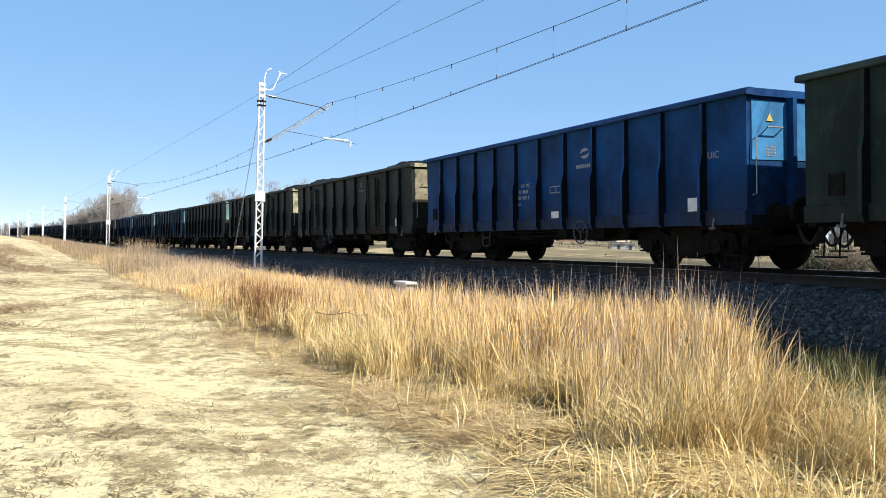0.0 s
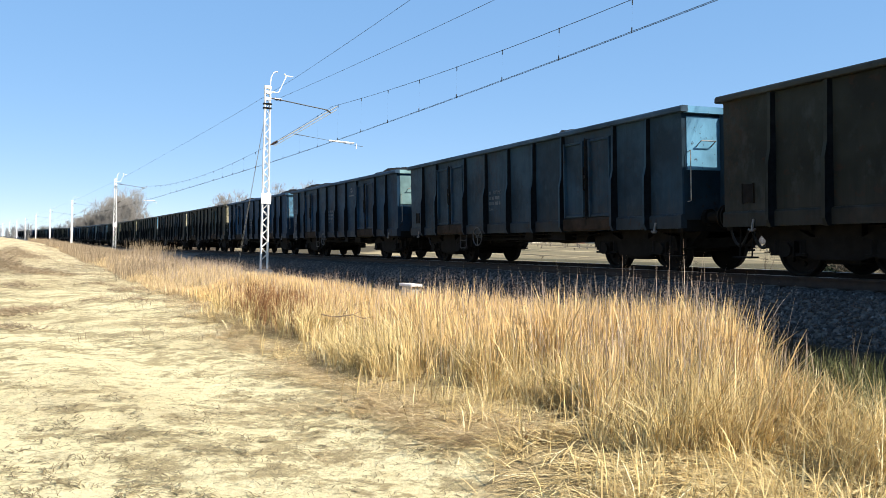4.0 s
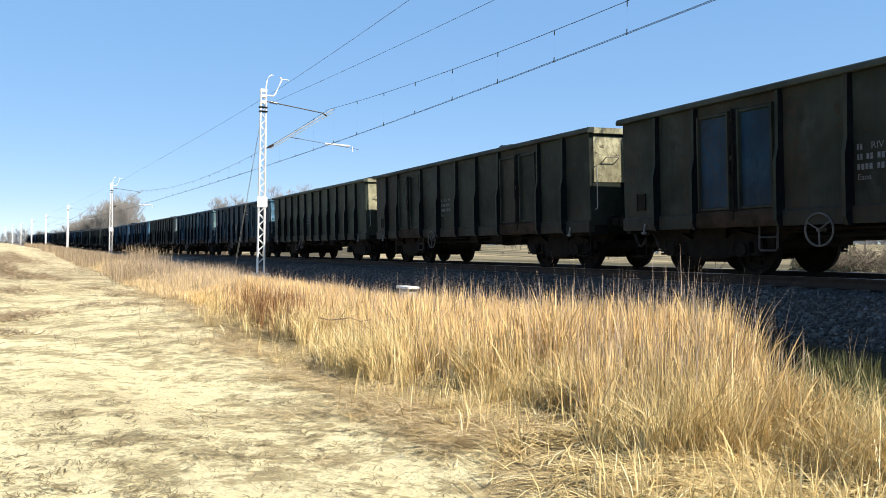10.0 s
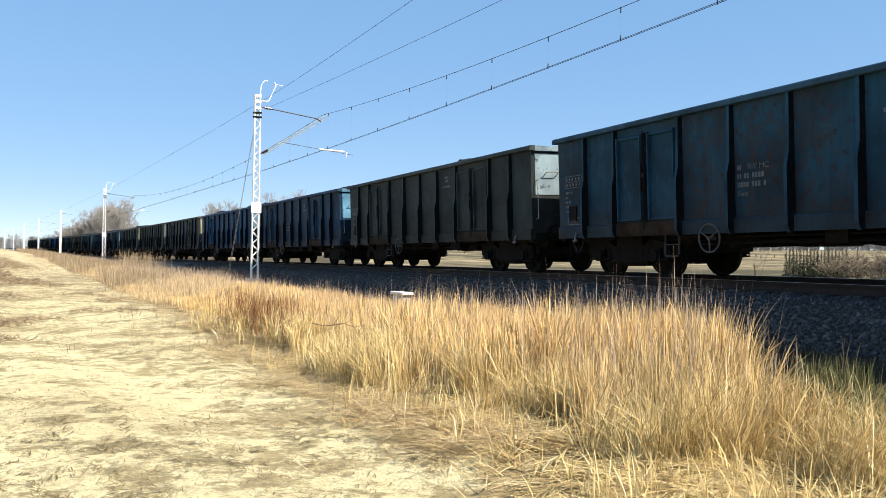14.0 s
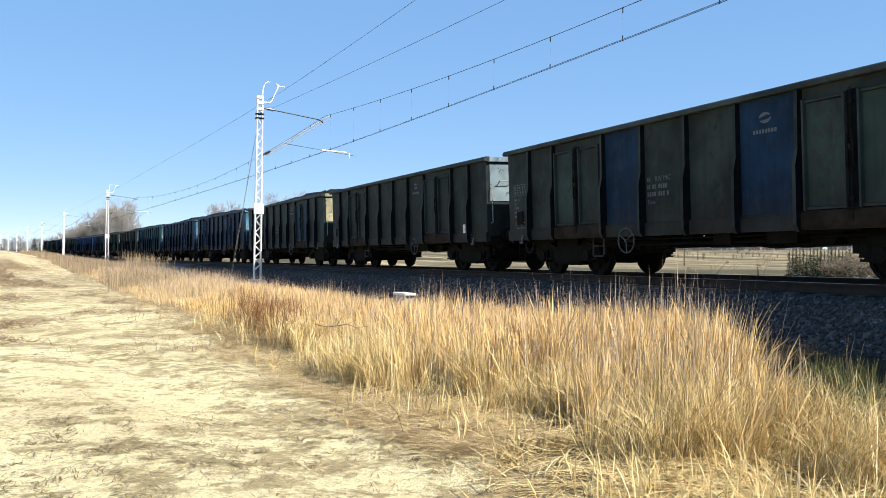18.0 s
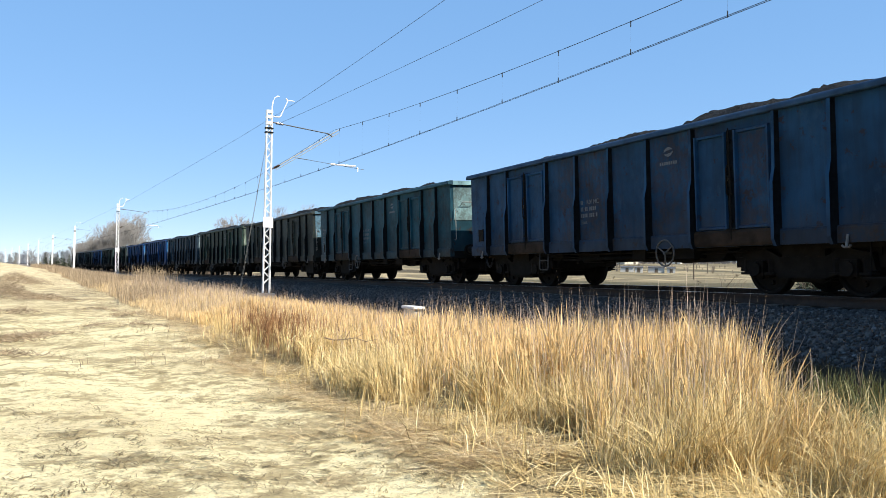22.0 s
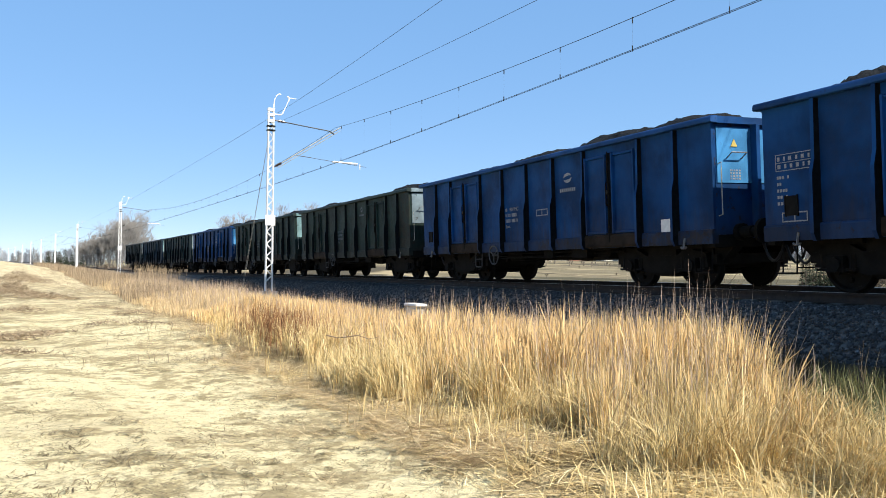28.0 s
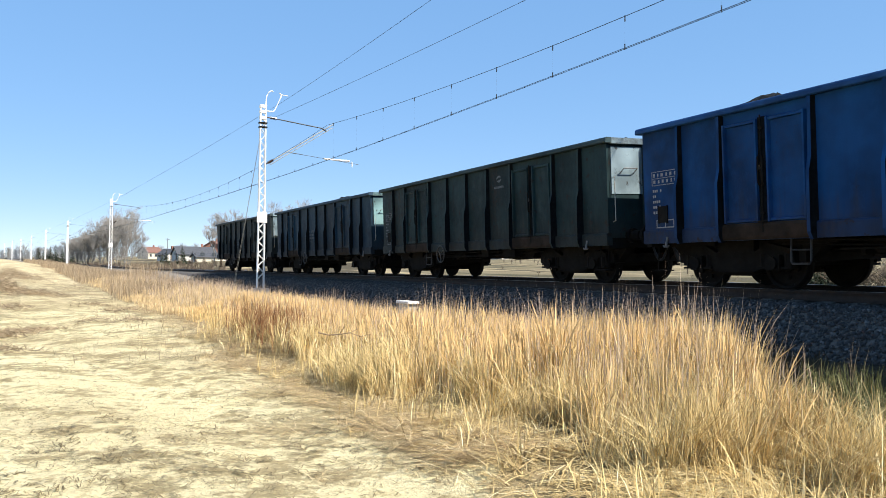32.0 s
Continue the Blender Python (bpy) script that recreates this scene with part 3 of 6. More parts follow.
def rim_mesh():
    bm = bmesh.new()
    for sx in (-1, 1):
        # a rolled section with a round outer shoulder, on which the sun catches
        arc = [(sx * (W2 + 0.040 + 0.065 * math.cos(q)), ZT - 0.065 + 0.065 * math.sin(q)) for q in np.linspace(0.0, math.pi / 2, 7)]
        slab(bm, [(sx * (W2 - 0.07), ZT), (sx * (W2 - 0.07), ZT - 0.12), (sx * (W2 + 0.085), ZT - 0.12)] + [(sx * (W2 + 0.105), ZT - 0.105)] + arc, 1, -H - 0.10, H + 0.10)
    return mesh_of("top_rail", bm)


def end_rail_mesh():
    bm = bmesh.new()
    slab(bm, [(-W2 + 0.07, ZT - 0.13), (-W2 + 0.07, ZT - 0.004), (W2 - 0.07, ZT - 0.004), (W2 - 0.07, ZT - 0.13)], 1, -0.085, 0.07)
    return mesh_of("end_rail", bm)


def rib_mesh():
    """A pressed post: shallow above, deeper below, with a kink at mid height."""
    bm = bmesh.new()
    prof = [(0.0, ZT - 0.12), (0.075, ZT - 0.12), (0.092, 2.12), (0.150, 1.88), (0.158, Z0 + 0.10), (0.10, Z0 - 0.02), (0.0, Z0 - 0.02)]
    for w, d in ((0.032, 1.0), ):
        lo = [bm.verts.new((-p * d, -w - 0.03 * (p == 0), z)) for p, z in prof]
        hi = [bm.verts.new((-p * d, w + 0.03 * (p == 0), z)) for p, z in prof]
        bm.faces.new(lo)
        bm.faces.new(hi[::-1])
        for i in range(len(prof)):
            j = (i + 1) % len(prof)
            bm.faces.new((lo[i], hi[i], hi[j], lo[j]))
    # flanks go near-black: the shade beside each rib put into the colour
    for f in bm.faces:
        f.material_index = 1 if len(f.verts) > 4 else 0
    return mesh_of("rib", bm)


def door_leaf_mesh(w):
    """A door leaf with a folded frame and two pressed cross bars; hinge side at y = 0."""
    bm = bmesh.new()
    z0, z1 = Z0 + 0.30, ZT - 0.30
    box(bm, -0.018, 0.0, 0.03, w - 0.03, z0, z1)
    for y in (0.03, w - 0.09):
        slab(bm, [(-0.085, y + 0.01), (-0.085, y + 0.045), (-0.018, y + 0.06), (-0.018, y)], 2, z0, z1)
    for z in (z0, z1 - 0.06):
        slab(bm, [(-0.060, z + 0.01), (-0.060, z + 0.045), (-0.018, z + 0.06), (-0.018, z)], 1, 0.09, w - 0.09)
    for f in list(bm.faces)[6:]:
        f.material_index = 1
    return mesh_of("door_leaf", bm)


def end_mesh():
    """End wall facing -y: sheet in its frame, with an upper and a lower field."""
    bm = bmesh.new()
    box(bm, -W2 + 0.05, W2 - 0.05, 0.0, 0.05, 1.02, ZT - 0.13)
    return mesh_of("end_wall", bm)


def panel_mesh():
    """A pressed field in the upper half of the end wall."""
    bm = bmesh.new()
    box(bm, -0.42, 0.42, -0.016, 0.0, 1.96, 2.97)
    return mesh_of("end_panel", bm)


def end_post_mesh():
    bm = bmesh.new()
    slab(bm, [(-0.055, 0.0), (-0.045, -0.15), (0.045, -0.15), (0.055, 0.0)], 2, 0.95, ZT - 0.13)
    return mesh_of("end_post", bm)


def underframe_mesh():
    bm = bmesh.new()
    for x in (-0.22, 0.22):
        box(bm, x - 0.06, x + 0.06, -H, H, 0.84, 1.16)
    for y in (-4.5, 4.5):
        box(bm, -1.36, 1.36, y - 0.22, y + 0.22, 0.92, 1.16)
    for y in (-2.6, -0.9, 0.9, 2.6):
        box(bm, -1.36, 1.36, y - 0.06, y + 0.06, 0.98, 1.16)
    for y in (-H + 0.02, H - 0.16):
        box(bm, -W2 + 0.02, W2 - 0.02, y, y + 0.14, 0.80, 1.20)
    tube(bm, [(-0.6, -1.6, 0.76), (-0.6, -0.7, 0.76)], 0.14, 12)
    tube(bm, [(0.62, 0.3, 0.74), (0.62, 1.5, 0.74)], 0.17, 12)
    for x in (-0.45, 0.45):
        tube(bm, [(x, -3.2, 0.66), (x, 3.2, 0.66)], 0.02, 5)
    for x, z in ((-1.25, 0.80), (-1.1, 0.72), (1.2, 0.76), (0.9, 0.70)):
        tube(bm, [(x, -3.4, z + 0.05), (x, -1.2, z), (x, 1.4, z), (x, 3.4, z + 0.06)], 0.018, 5)
    box(bm, -1.3, -0.9, -2.3, -1.7, 0.66, 0.92)
    box(bm, 0.8, 1.3, 1.2, 1.9, 0.62, 0.90)
    tube(bm, [(-0.9, 1.0, 0.74), (-0.9, 1.45, 0.74)], 0.13, 10)
    for y, x in ((-1.6, -0.6), (-0.8, -0.6), (0.5, 0.62), (1.3, 0.62)):
        box(bm, x - 0.03, x + 0.03, y - 0.03, y + 0.03, 0.72, 1.0)
    box(bm, -1.15, 1.15, -3.0, -2.2, 0.80, 0.98)
    box(bm, -1.15, 1.15, 2.3, 3.0, 0.78, 0.98)
    slab(bm, [(-2.9, 0.82), (-2.7, 0.62), (-2.2, 0.58), (-2.0, 0.80)], 0, -1.0, 0.8)
    slab(bm, [(1.0, 0.86), (1.2, 0.62), (1.8, 0.60), (2.1, 0.84)], 0, -0.9, -0.1)
    for y in (-1.5, -0.35, 0.75):
        slab(bm, [(y - 0.16, 0.98), (y - 0.05, 0.70), (y + 0.05, 0.70), (y + 0.16, 0.98)], 0, -0.70, -0.64)
    box(bm, -1.30, -1.02, -0.9, -0.5, 0.66, 0.86)
    slab(bm, [(-2.0, 0.60), (-1.2, 0.56), (-0.7, 0.62), (0.1, 0.60), (0.2, 0.76), (-2.0, 0.78)], 0, -0.55, -0.35)
    slab(bm, [(0.5, 0.70), (0.8, 0.60), (2.0, 0.58), (2.2, 0.78), (0.6, 0.78)], 0, 0.1, 0.4)
    tube(bm, [(-1.2, -2.2, 0.70), (-1.2, 2.2, 0.68)], 0.02, 5)
    for y in (-H + 0.9, H - 0.9):
        box(bm, -1.1, 1.1, y - 0.6, y + 0.6, 0.78, 1.10)
    box(bm, -0.9, 0.9, -2.1, -2.02, 0.58, 0.70)
    box(bm, -0.9, 0.9, 2.02, 2.1, 0.58, 0.70)
    return mesh_of("underframe", bm, STEEL_DARK)


def buffer_mesh():
    bm = bmesh.new()
    tube(bm, [(0, 0, 0), (0, -0.10, 0)], 0.16, 12)
    tube(bm, [(0, -0.08, 0), (0, -0.33, 0)], 0.105, 12)
    tube(bm, [(0, -0.33, 0), (0, -0.54, 0)], 0.075, 12)
    tube(bm, [(0, -0.54, 0), (0, -0.57, 0)], 0.225, 16)
    return mesh_of("buffer", bm, STEEL_DARK)


def coupler_mesh():
    bm = bmesh.new()
    tube(bm, [(0, 0.1, 1.04), (0, -0.28, 1.04), (0, -0.36, 1.10)], 0.05, 8)
    tube(bm, [(-0.06, -0.25, 1.02), (-0.07, -0.45, 0.93), (-0.06, -0.56, 0.98)], 0.025, 6)
    tube(bm, [(0.06, -0.25, 1.02), (0.07, -0.45, 0.93), (0.06, -0.56, 0.98)], 0.025, 6)
    tube(bm, [(-0.2, -0.46, 0.93), (0.2, -0.46, 0.93)], 0.03, 6)
    return mesh_of("coupler", bm, STEEL_DARK)


def hose_mesh():
    bm = bmesh.new()
    pts = [(0, 0.0 - 0.06 * i * (1 if i < 8 else 1), 0.92 - 0.46 * math.sin(math.pi * i / 9) ** 0.8) for i in range(10)]
    tube(bm, pts, 0.028, 7)
    return mesh_of("brake_hose", bm, RUBBER, True)


def handwheel_mesh():
    bm = bmesh.new()
    ring = [(-0.03, 0.25 * math.cos(a), 0.25 * math.sin(a)) for a in np.linspace(0, 6.2832, 25)]
    tube(bm, ring, 0.017, 6, cap=False)
    for k in range(3):
        a = 6.28319 * k / 3 + 0.5
        tube(bm, [(-0.03, 0, 0), (-0.03, 0.25 * math.cos(a), 0.25 * math.sin(a))], 0.014, 5)
    tube(bm, [(-0.06, 0, 0), (0.12, 0, 0)], 0.03, 7)
    return mesh_of("handwheel", bm, WHEEL_PAINT)


def ladder_mesh():
    bm = bmesh.new()
    # a bent bar that hangs below the sill as a foothold
    tube(bm, [(0, -0.19, 0.88), (-0.02, -0.19, 0.50), (-0.02, -0.16, 0.46), (-0.02, 0.16, 0.46), (-0.02, 0.19, 0.50), (0, 0.19, 0.88)], 0.018, 5)
    tube(bm, [(-0.01, -0.19, 0.68), (-0.01, 0.19, 0.68)], 0.012, 5)
    return mesh_of("step_ladder", bm, STEP_STEEL)


def card_holder_mesh():
    """Frame for the consignment card."""
    bm = bmesh.new()
    box(bm, -0.020, 0.0, -0.12, 0.12, -0.16, 0.16)
    for y in (-0.13, 0.11):
        box(bm, -0.028, 0.0, y, y + 0.02, -0.17, 0.17)
    return mesh_of("card_holder", bm, STEEL_DARK)


def corner_step_mesh():
    """Shunter's step below the corner of the body."""
    bm = bmesh.new()
    for y in (-0.14, 0.14):
        tube(bm, [(0, y, 0.34), (0.04, y, 0.86)], 0.014, 5)
    box(bm, -0.12, 0.10, -0.20, 0.20, 0.32, 0.345)
    return mesh_of("corner_step", bm, STEEL_DARK)


def hook_mesh():
    bm = bmesh.new()
    tube(bm, [(-0.02, 0, 0.12), (-0.05, 0, 0.0), (-0.06, 0, -0.06)], 0.022, 6)
    tube(bm, [(-0.06, -0.075, -0.04), (-0.06, -0.04, -0.07), (-0.06, 0.04, -0.07), (-0.06, 0.075, -0.04)], 0.018, 6)
    return mesh_of("rope_hook", bm, STEEL_GREY)


def grab_mesh():
    """Long handrail beside the end wall and its short cross rail."""
    bm = bmesh.new()
    x = -W2 + 0.13
    tube(bm, [(x, 0.0, 2.30), (x, -0.09, 2.32), (x, -0.09, 2.22), (x, -0.09, 1.38), (x, 0.0, 1.36)], 0.0105, 6)
    return mesh_of("handrail", bm, HANDRAIL)


def rung_mesh():
    bm = bmesh.new()
    x = -W2 + 0.35
    tube(bm, [(x, 0.0, 2.40), (x, -0.14, 2.50), (x + 0.36, -0.14, 2.50), (x + 0.36, 0.0, 2.40)], 0.012, 6)
    return mesh_of("end_rung", bm, STEEL_GREY)


def coal_mesh(seed, fill):
    """A heap with several humps that shows above the rim."""
    rng = random.Random(seed)
    nx, ny = 25, 170
    humps = [(rng.uniform(-H + 1.4, H - 1.4), rng.uniform(0.55, 0.9), rng.uniform(1.1, 2.2)) for _ in range(7)]
    V, F = [], []
    for j in range(ny):
        y = (-H + 0.08) + (LB - 0.16) * j / (ny - 1)
        for i in range(nx):
            x = (-W2 + 0.06) + (2 * W2 - 0.12) * i / (nx - 1)
            tip = max(h * math.exp(-((y - c) / w) ** 2) for c, h, w in humps)
            e = 1 - abs(x / W2) ** 2.2
            z = ZT - 0.33 + fill * (0.66 * tip * (0.35 + 0.65 * e)) + 0.09 * noise.noise(Vector((x * 1.6, y * 1.6, seed * 7.1))) + 0.07 * noise.noise(Vector((x * 4, y * 4, seed * 3.3))) + 0.05 * noise.noise(Vector((x * 9, y * 9, seed * 1.7))) + 0.035 * noise.noise(Vector((x * 21, y * 21, seed * 5.1)))
            z = min(z, ZT + 0.30)
            edge = min(1, min(y + H, H - y) / 0.9)
            z = ZT - 0.42 + (z - ZT + 0.42) * edge
            V.append((x, y, z))
    for j in range(ny - 1):
        for i in range(nx - 1):
            a = j * nx + i
            F += [a, a + 1, a + nx + 1, a + nx]
    me = raw_mesh("coal_load", V, F, COAL, [4] * (len(F) // 4))
    return me


def rows_of_bars(bm, y0, z0, widths, height, gap, x=-0.004):
    """Lines of unreadable lettering as short bars on the near side; widths: one list a line."""
    z = z0
    for line in widths:
        y = y0
        for w in line:
            # letters run towards -y, as they are read from the near side
            n = max(1, round(w / 0.062))
            for k in range(n):
                a = y - w * k / n
                box(bm, x - 0.003, x, a - 0.68 * w / n, a, z - height, z)
            y -= w + 0.05
        z -= height + gap


def logo_mesh(k=1.0):
    """The operator's sign as two hooked shapes over a bar of lettering."""
    bm = bmesh.new()
    steps = np.linspace(0.0, 2.75, 10)
    for turn in (0, math.pi):
        for a, b in zip(steps, steps[1:]):
            pts = []
            for q, inner in ((a, 0), (b, 0), (b, 1), (a, 1)):
                r = 1.0 if not inner else 0.98 - 0.62 * math.sin(q * math.pi / 2.75) ** 0.8 - 0.02
                pts.append((0.20 * k * r * math.cos(q + turn), 0.145 * k * r * math.sin(q + turn)))
            slab(bm, pts, 0, -0.008, -0.005)
    for i in range(8):
        y = 0.40 * k - 0.10 * i * k
        box(bm, -0.008, -0.005, y - 0.07 * k, y, -0.40 * k, -0.30 * k)
    return mesh_of("emblem", bm, MARK)


WHEELSET, BOGIE, RIM, RIB, END_RAIL = wheel_mesh(), bogie_mesh(), rim_mesh(), rib_mesh(), end_rail_mesh()
SIDE, FLOOR, SILL = body_mesh()
LEAF, END, PANEL, END_POST, UNDER = door_leaf_mesh(0.83), end_mesh(), panel_mesh(), end_post_mesh(), underframe_mesh()
BUFFER, COUPLER, HOSE, HANDWHEEL = buffer_mesh(), coupler_mesh(), hose_mesh(), handwheel_mesh()
STEP, LADDER, HOOK, GRAB, RUNG, EMBLEM = corner_step_mesh(), ladder_mesh(), hook_mesh(), grab_mesh(), rung_mesh(), logo_mesh()
for me in (SIDE, FLOOR, SILL, RIM, END_RAIL, RIB, LEAF, END, PANEL, END_POST):
    me.materials.append(STEEL_DARK)
RIB.materials.append(SHADE_BLACK)
LEAF.materials.append(STEEL_DARK)
COALS = [coal_mesh(i, f) for i, f in enumerate((0.78, 0.95, 1.10, 1.25))]
BOGIES_OF_TRAIN, WAGONS = [], []
FLIP = Matrix.Rotation(math.pi, 4, "Z")


def lettering(kind):
    bm = bmesh.new()
    if kind == "number":
        rows_of_bars(bm, 0.0, 0.0, [(0.10,), (0.10, 0.12, 0.26), (0.26, 0.20, 0.06)], 0.085, 0.06)
    elif kind == "table":
        rows_of_bars(bm, 0.0, 0.0, [(0.14, 0.10, 0.12, 0.12)] + [(0.1, 0.14, 0.10, 0.12)] * 3, 0.07, 0.05)
    elif kind == "frame":
        for a, b, c, d in ((-0.5, 0, 0, 0.02), (-0.5, 0, -0.14, -0.12), (-0.5, -0.48, -0.14, 0.02), (-0.02, 0, -0.14, 0.02), (-0.26, -0.24, -0.14, 0.02)):
            box(bm, -0.007, -0.004, a, b, c, d)
    elif kind == "grid":
        for a, b, c, d in ((-0.78, 0, 0, 0.012), (-0.78, 0, -0.262, -0.25), (-0.78, 0, -0.13, -0.12), (-0.012, 0, -0.25, 0), (-0.78, -0.768, -0.25, 0)):
            box(bm, -0.007, -0.004, a, b, c, d)
        rows_of_bars(bm, -0.04, -0.03, [(0.07, 0.05, 0.09, 0.06, 0.08, 0.05)], 0.065, 0.0)
        rows_of_bars(bm, -0.04, -0.155, [(0.09, 0.06, 0.07, 0.08, 0.05, 0.06)], 0.065, 0.0)
        rows_of_bars(bm, -0.02, -0.34, [(0.16, 0.05), (0.10,), (0.22,), (0.12, 0.06), (0.2,)], 0.05, 0.055)
    return mesh_of("lettering", bm, MARK_BRIGHT if kind in ("table",) else MARK)


def placard_mesh():
    bm = bmesh.new()
    box(bm, -0.012, -0.004, -0.15, 0.15, -0.13, 0.13)
    return mesh_of("placard", bm, WHITE)


def warning_mesh():
    bm = bmesh.new()
    slab(bm, [(-0.08, 0.0), (0.08, 0.0), (0.0, 0.14)], 1, -0.012, -0.004)
    return mesh_of("warning_sign", bm, YELLOW)


def words_mesh(text, size):
    """Stencilled letters that are read from the near side."""
    cu = bpy.data.curves.new("words", "FONT")
    cu.body, cu.size, cu.extrude = text, size, 0.002
    ob = new("words", cu)
    me = bpy.data.meshes.new_from_object(ob)
    bpy.data.objects.remove(ob)
    bpy.data.curves.remove(cu)
    me.transform(Matrix(((0, 0, -1, -0.006), (-1, 0, 0, 0), (0, 1, 0, 0), (0, 0, 0, 1))))
    me.name = "stencil"
    me.materials.append(MARK)
    return me


RIV, UIC, EAOS = words_mesh("RIV MC", 0.14), words_mesh("UIC", 0.17), words_mesh("Eaos", 0.12)
LETTERS = {k: lettering(k) for k in ("number", "table", "frame", "grid")}
PLACARD, WARNING, CARD_HOLDER = placard_mesh(), warning_mesh(), card_holder_mesh()


def wagon(index, coat, rim_coat, rib_coat, sill_coat, end_coat, coal, doors=True, door_coat=None, marks="", label="", rail=None):
    """An open bogie wagon for coal; its near side is -x, its leading end -y."""
    w = thing("coal_wagon", label, "freight wagon", "wagons of the coal train")
    part("wagon_floor", FLOOR, None, w)
    for name, me in (("side_wall", SIDE), ("sill", SILL)):
        for turn in (Matrix(), FLIP):
            open_slot(part(name, me, None, w, at=turn), coat if name == "side_wall" else sill_coat)
    # the rail's coat is raised, its sunlit edge put into the colour
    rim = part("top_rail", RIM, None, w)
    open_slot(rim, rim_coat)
    for sx in (0, 1):
        turn = FLIP if sx else Matrix()
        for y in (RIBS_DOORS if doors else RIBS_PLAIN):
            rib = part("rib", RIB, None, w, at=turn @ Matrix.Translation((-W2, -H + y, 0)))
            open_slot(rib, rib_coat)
        if doors:
            for a, b in DOORS:
                for k in (0, 1):
                    leaf = part("door_leaf", LEAF, None, w, at=turn @ Matrix.Translation((-W2 + 0.0, -H + a + 0.06 + 0.95 * k, 0)))
                    open_slot(leaf, door_coat or coat)
                    leaf.material_slots[1].link = "OBJECT"
                    leaf.material_slots[1].material = rib_coat
                bm_y = -H + (a + b) / 2
                bar = part("door_bar", DOOR_BAR, None, w, at=turn @ Matrix.Translation((-W2, bm_y, 0)))
                part("latch", LATCH, None, bar)
                part("lock_post", GAP_STRIP, None, bar)
                part("door_threshold", THRESHOLD, None, w, "rust-brown door threshold", at=turn @ Matrix.Translation((-W2, bm_y, 0)))
        for y in (-5.72, 5.72):
            part("rope_hook", HOOK, None, w, at=turn @ Matrix.Translation((-W2 - 0.03, y, Z0)))
        for y in (-H + 0.35, H - 0.35):
            part("corner_step", STEP, None, w, at=turn @ Matrix.Translation((-W2 + 0.12, y, 0)))
        part("handwheel", HANDWHEEL, None, w, at=turn @ Matrix.Translation((-W2 - 0.03, (-1.75 if index in (1, 19, 20, 21, 22, 24, 27, 31) else 1.68), 0.78)))
        part("step_ladder", LADDER, None, w, at=turn @ Matrix.Translation((-W2 + 0.06, 2.75, 0)))
        part("card_holder", CARD_HOLDER, None, w, at=turn @ Matrix.Translation((-W2, H - 0.55, 1.42)))
    for sy in (0, 1):
        turn = FLIP if sy else Matrix()
        e = part("end_wall", END, None, w, at=turn @ Matrix.Translation((0, -H, 0)))
        open_slot(e, sill_coat)
        open_slot(part("end_rail", END_RAIL, None, w, at=turn @ Matrix.Translation((0, -H, 0))), rail or coat)
        for x in (-0.93, 0.0, 0.93):
            open_slot(part("end_panel", PANEL, None, e, "pale end panel", at=Matrix.Translation((x, 0, 0))), end_coat)
        for x in (-0.465, 0.465):
            p = part("end_post", END_POST, None, w, at=turn @ Matrix.Translation((x, -H, 0)))
            open_slot(p, coat)
        part("handrail", GRAB, None, w, at=turn @ Matrix.Translation((0, -H, 0)))
        part("end_rung", RUNG, None, w, at=turn @ Matrix.Translation((0, -H, 0)))
        for x in (-0.875, 0.875):
            part("buffer", BUFFER, None, w, at=turn @ Matrix.Translation((x, -H - 0.02, 1.06)))
        part("coupler", COUPLER, None, w, at=turn @ Matrix.Translation((0, -H, 0)))
        part("brake_hose", HOSE, None, w, at=turn @ Matrix.Translation((0.28, -H, 0)))
    part("brake_hose", HOSE, None, w, at=Matrix.Translation((-0.3, -H, 0.05)))
    part("underframe", UNDER, None, w)
    for y in (-4.5, 4.5):
        b = part("bogie", BOGIE, None, w, at=Matrix.Translation((0, y, 0)))
        pair = [part("wheelset", WHEELSET, None, b, at=Matrix.Translation((0, d, 0.46))) for d in (-0.9, 0.9)]
        BOGIES_OF_TRAIN.append(pair)
    if coal is not None:
        part("coal_load", COALS[coal], COAL, w, "heaped black coal", at=FLIP if index % 2 else None)
    side = lambda y, z: Matrix.Translation((-W2, -H + y - 0.11, z))
    if "l" in marks:
        part("emblem", EMBLEM, None, w, at=side(4.66, 2.72 if rail else 2.52) @ Matrix.Scale(0.62 if rail else 0.8, 4))
    if "n" in marks:
        part("lettering", LETTERS["number"], None, w, at=side(7.58, 2.0))
        part("stencil", RIV, None, w, at=side(7.58 - 0.22, 1.915))
        part("stencil", EAOS, None, w, at=side(7.58, 1.48))
    if rail is None and "n" in marks:
        part("lettering", LETTERS["frame"], None, w, at=side(6.05, 1.85))
    if "g" in marks:
        part("lettering", LETTERS["grid"], None, w, at=side(12.7, 2.25))
        part("lettering", LETTERS["frame"], None, w, at=side(12.6, 1.30))
    if "p" in marks:
        part("placard", PLACARD, None, w, "small white placard", at=side(1.35, 1.24))
    if "b" in marks:
        for a, b in ((3.89, 5.14), (7.59, 8.84), (0.94, 1.99)):
            bm = bmesh.new()
            box(bm, -0.004, 0.0, 0.05, b - a - 0.05, Z0 + 0.28, ZT - 0.13)
            part("renewed_sheet", bm, coat_of((0.006, 0.024, 0.056), 0.3, 0.7), w, "blue repainted side sheet", at=Matrix.Translation((-W2, -H + a, 0)))
    if "u" in marks:
        part("stencil", UIC, None, w, at=side(1.0, 2.05))
    if "q" in marks:
        part("placard", PLACARD, None, w, "small white placard", at=side(5.85, 1.15))
    turn = Matrix.Rotation(math.pi / 2, 4, "Z")
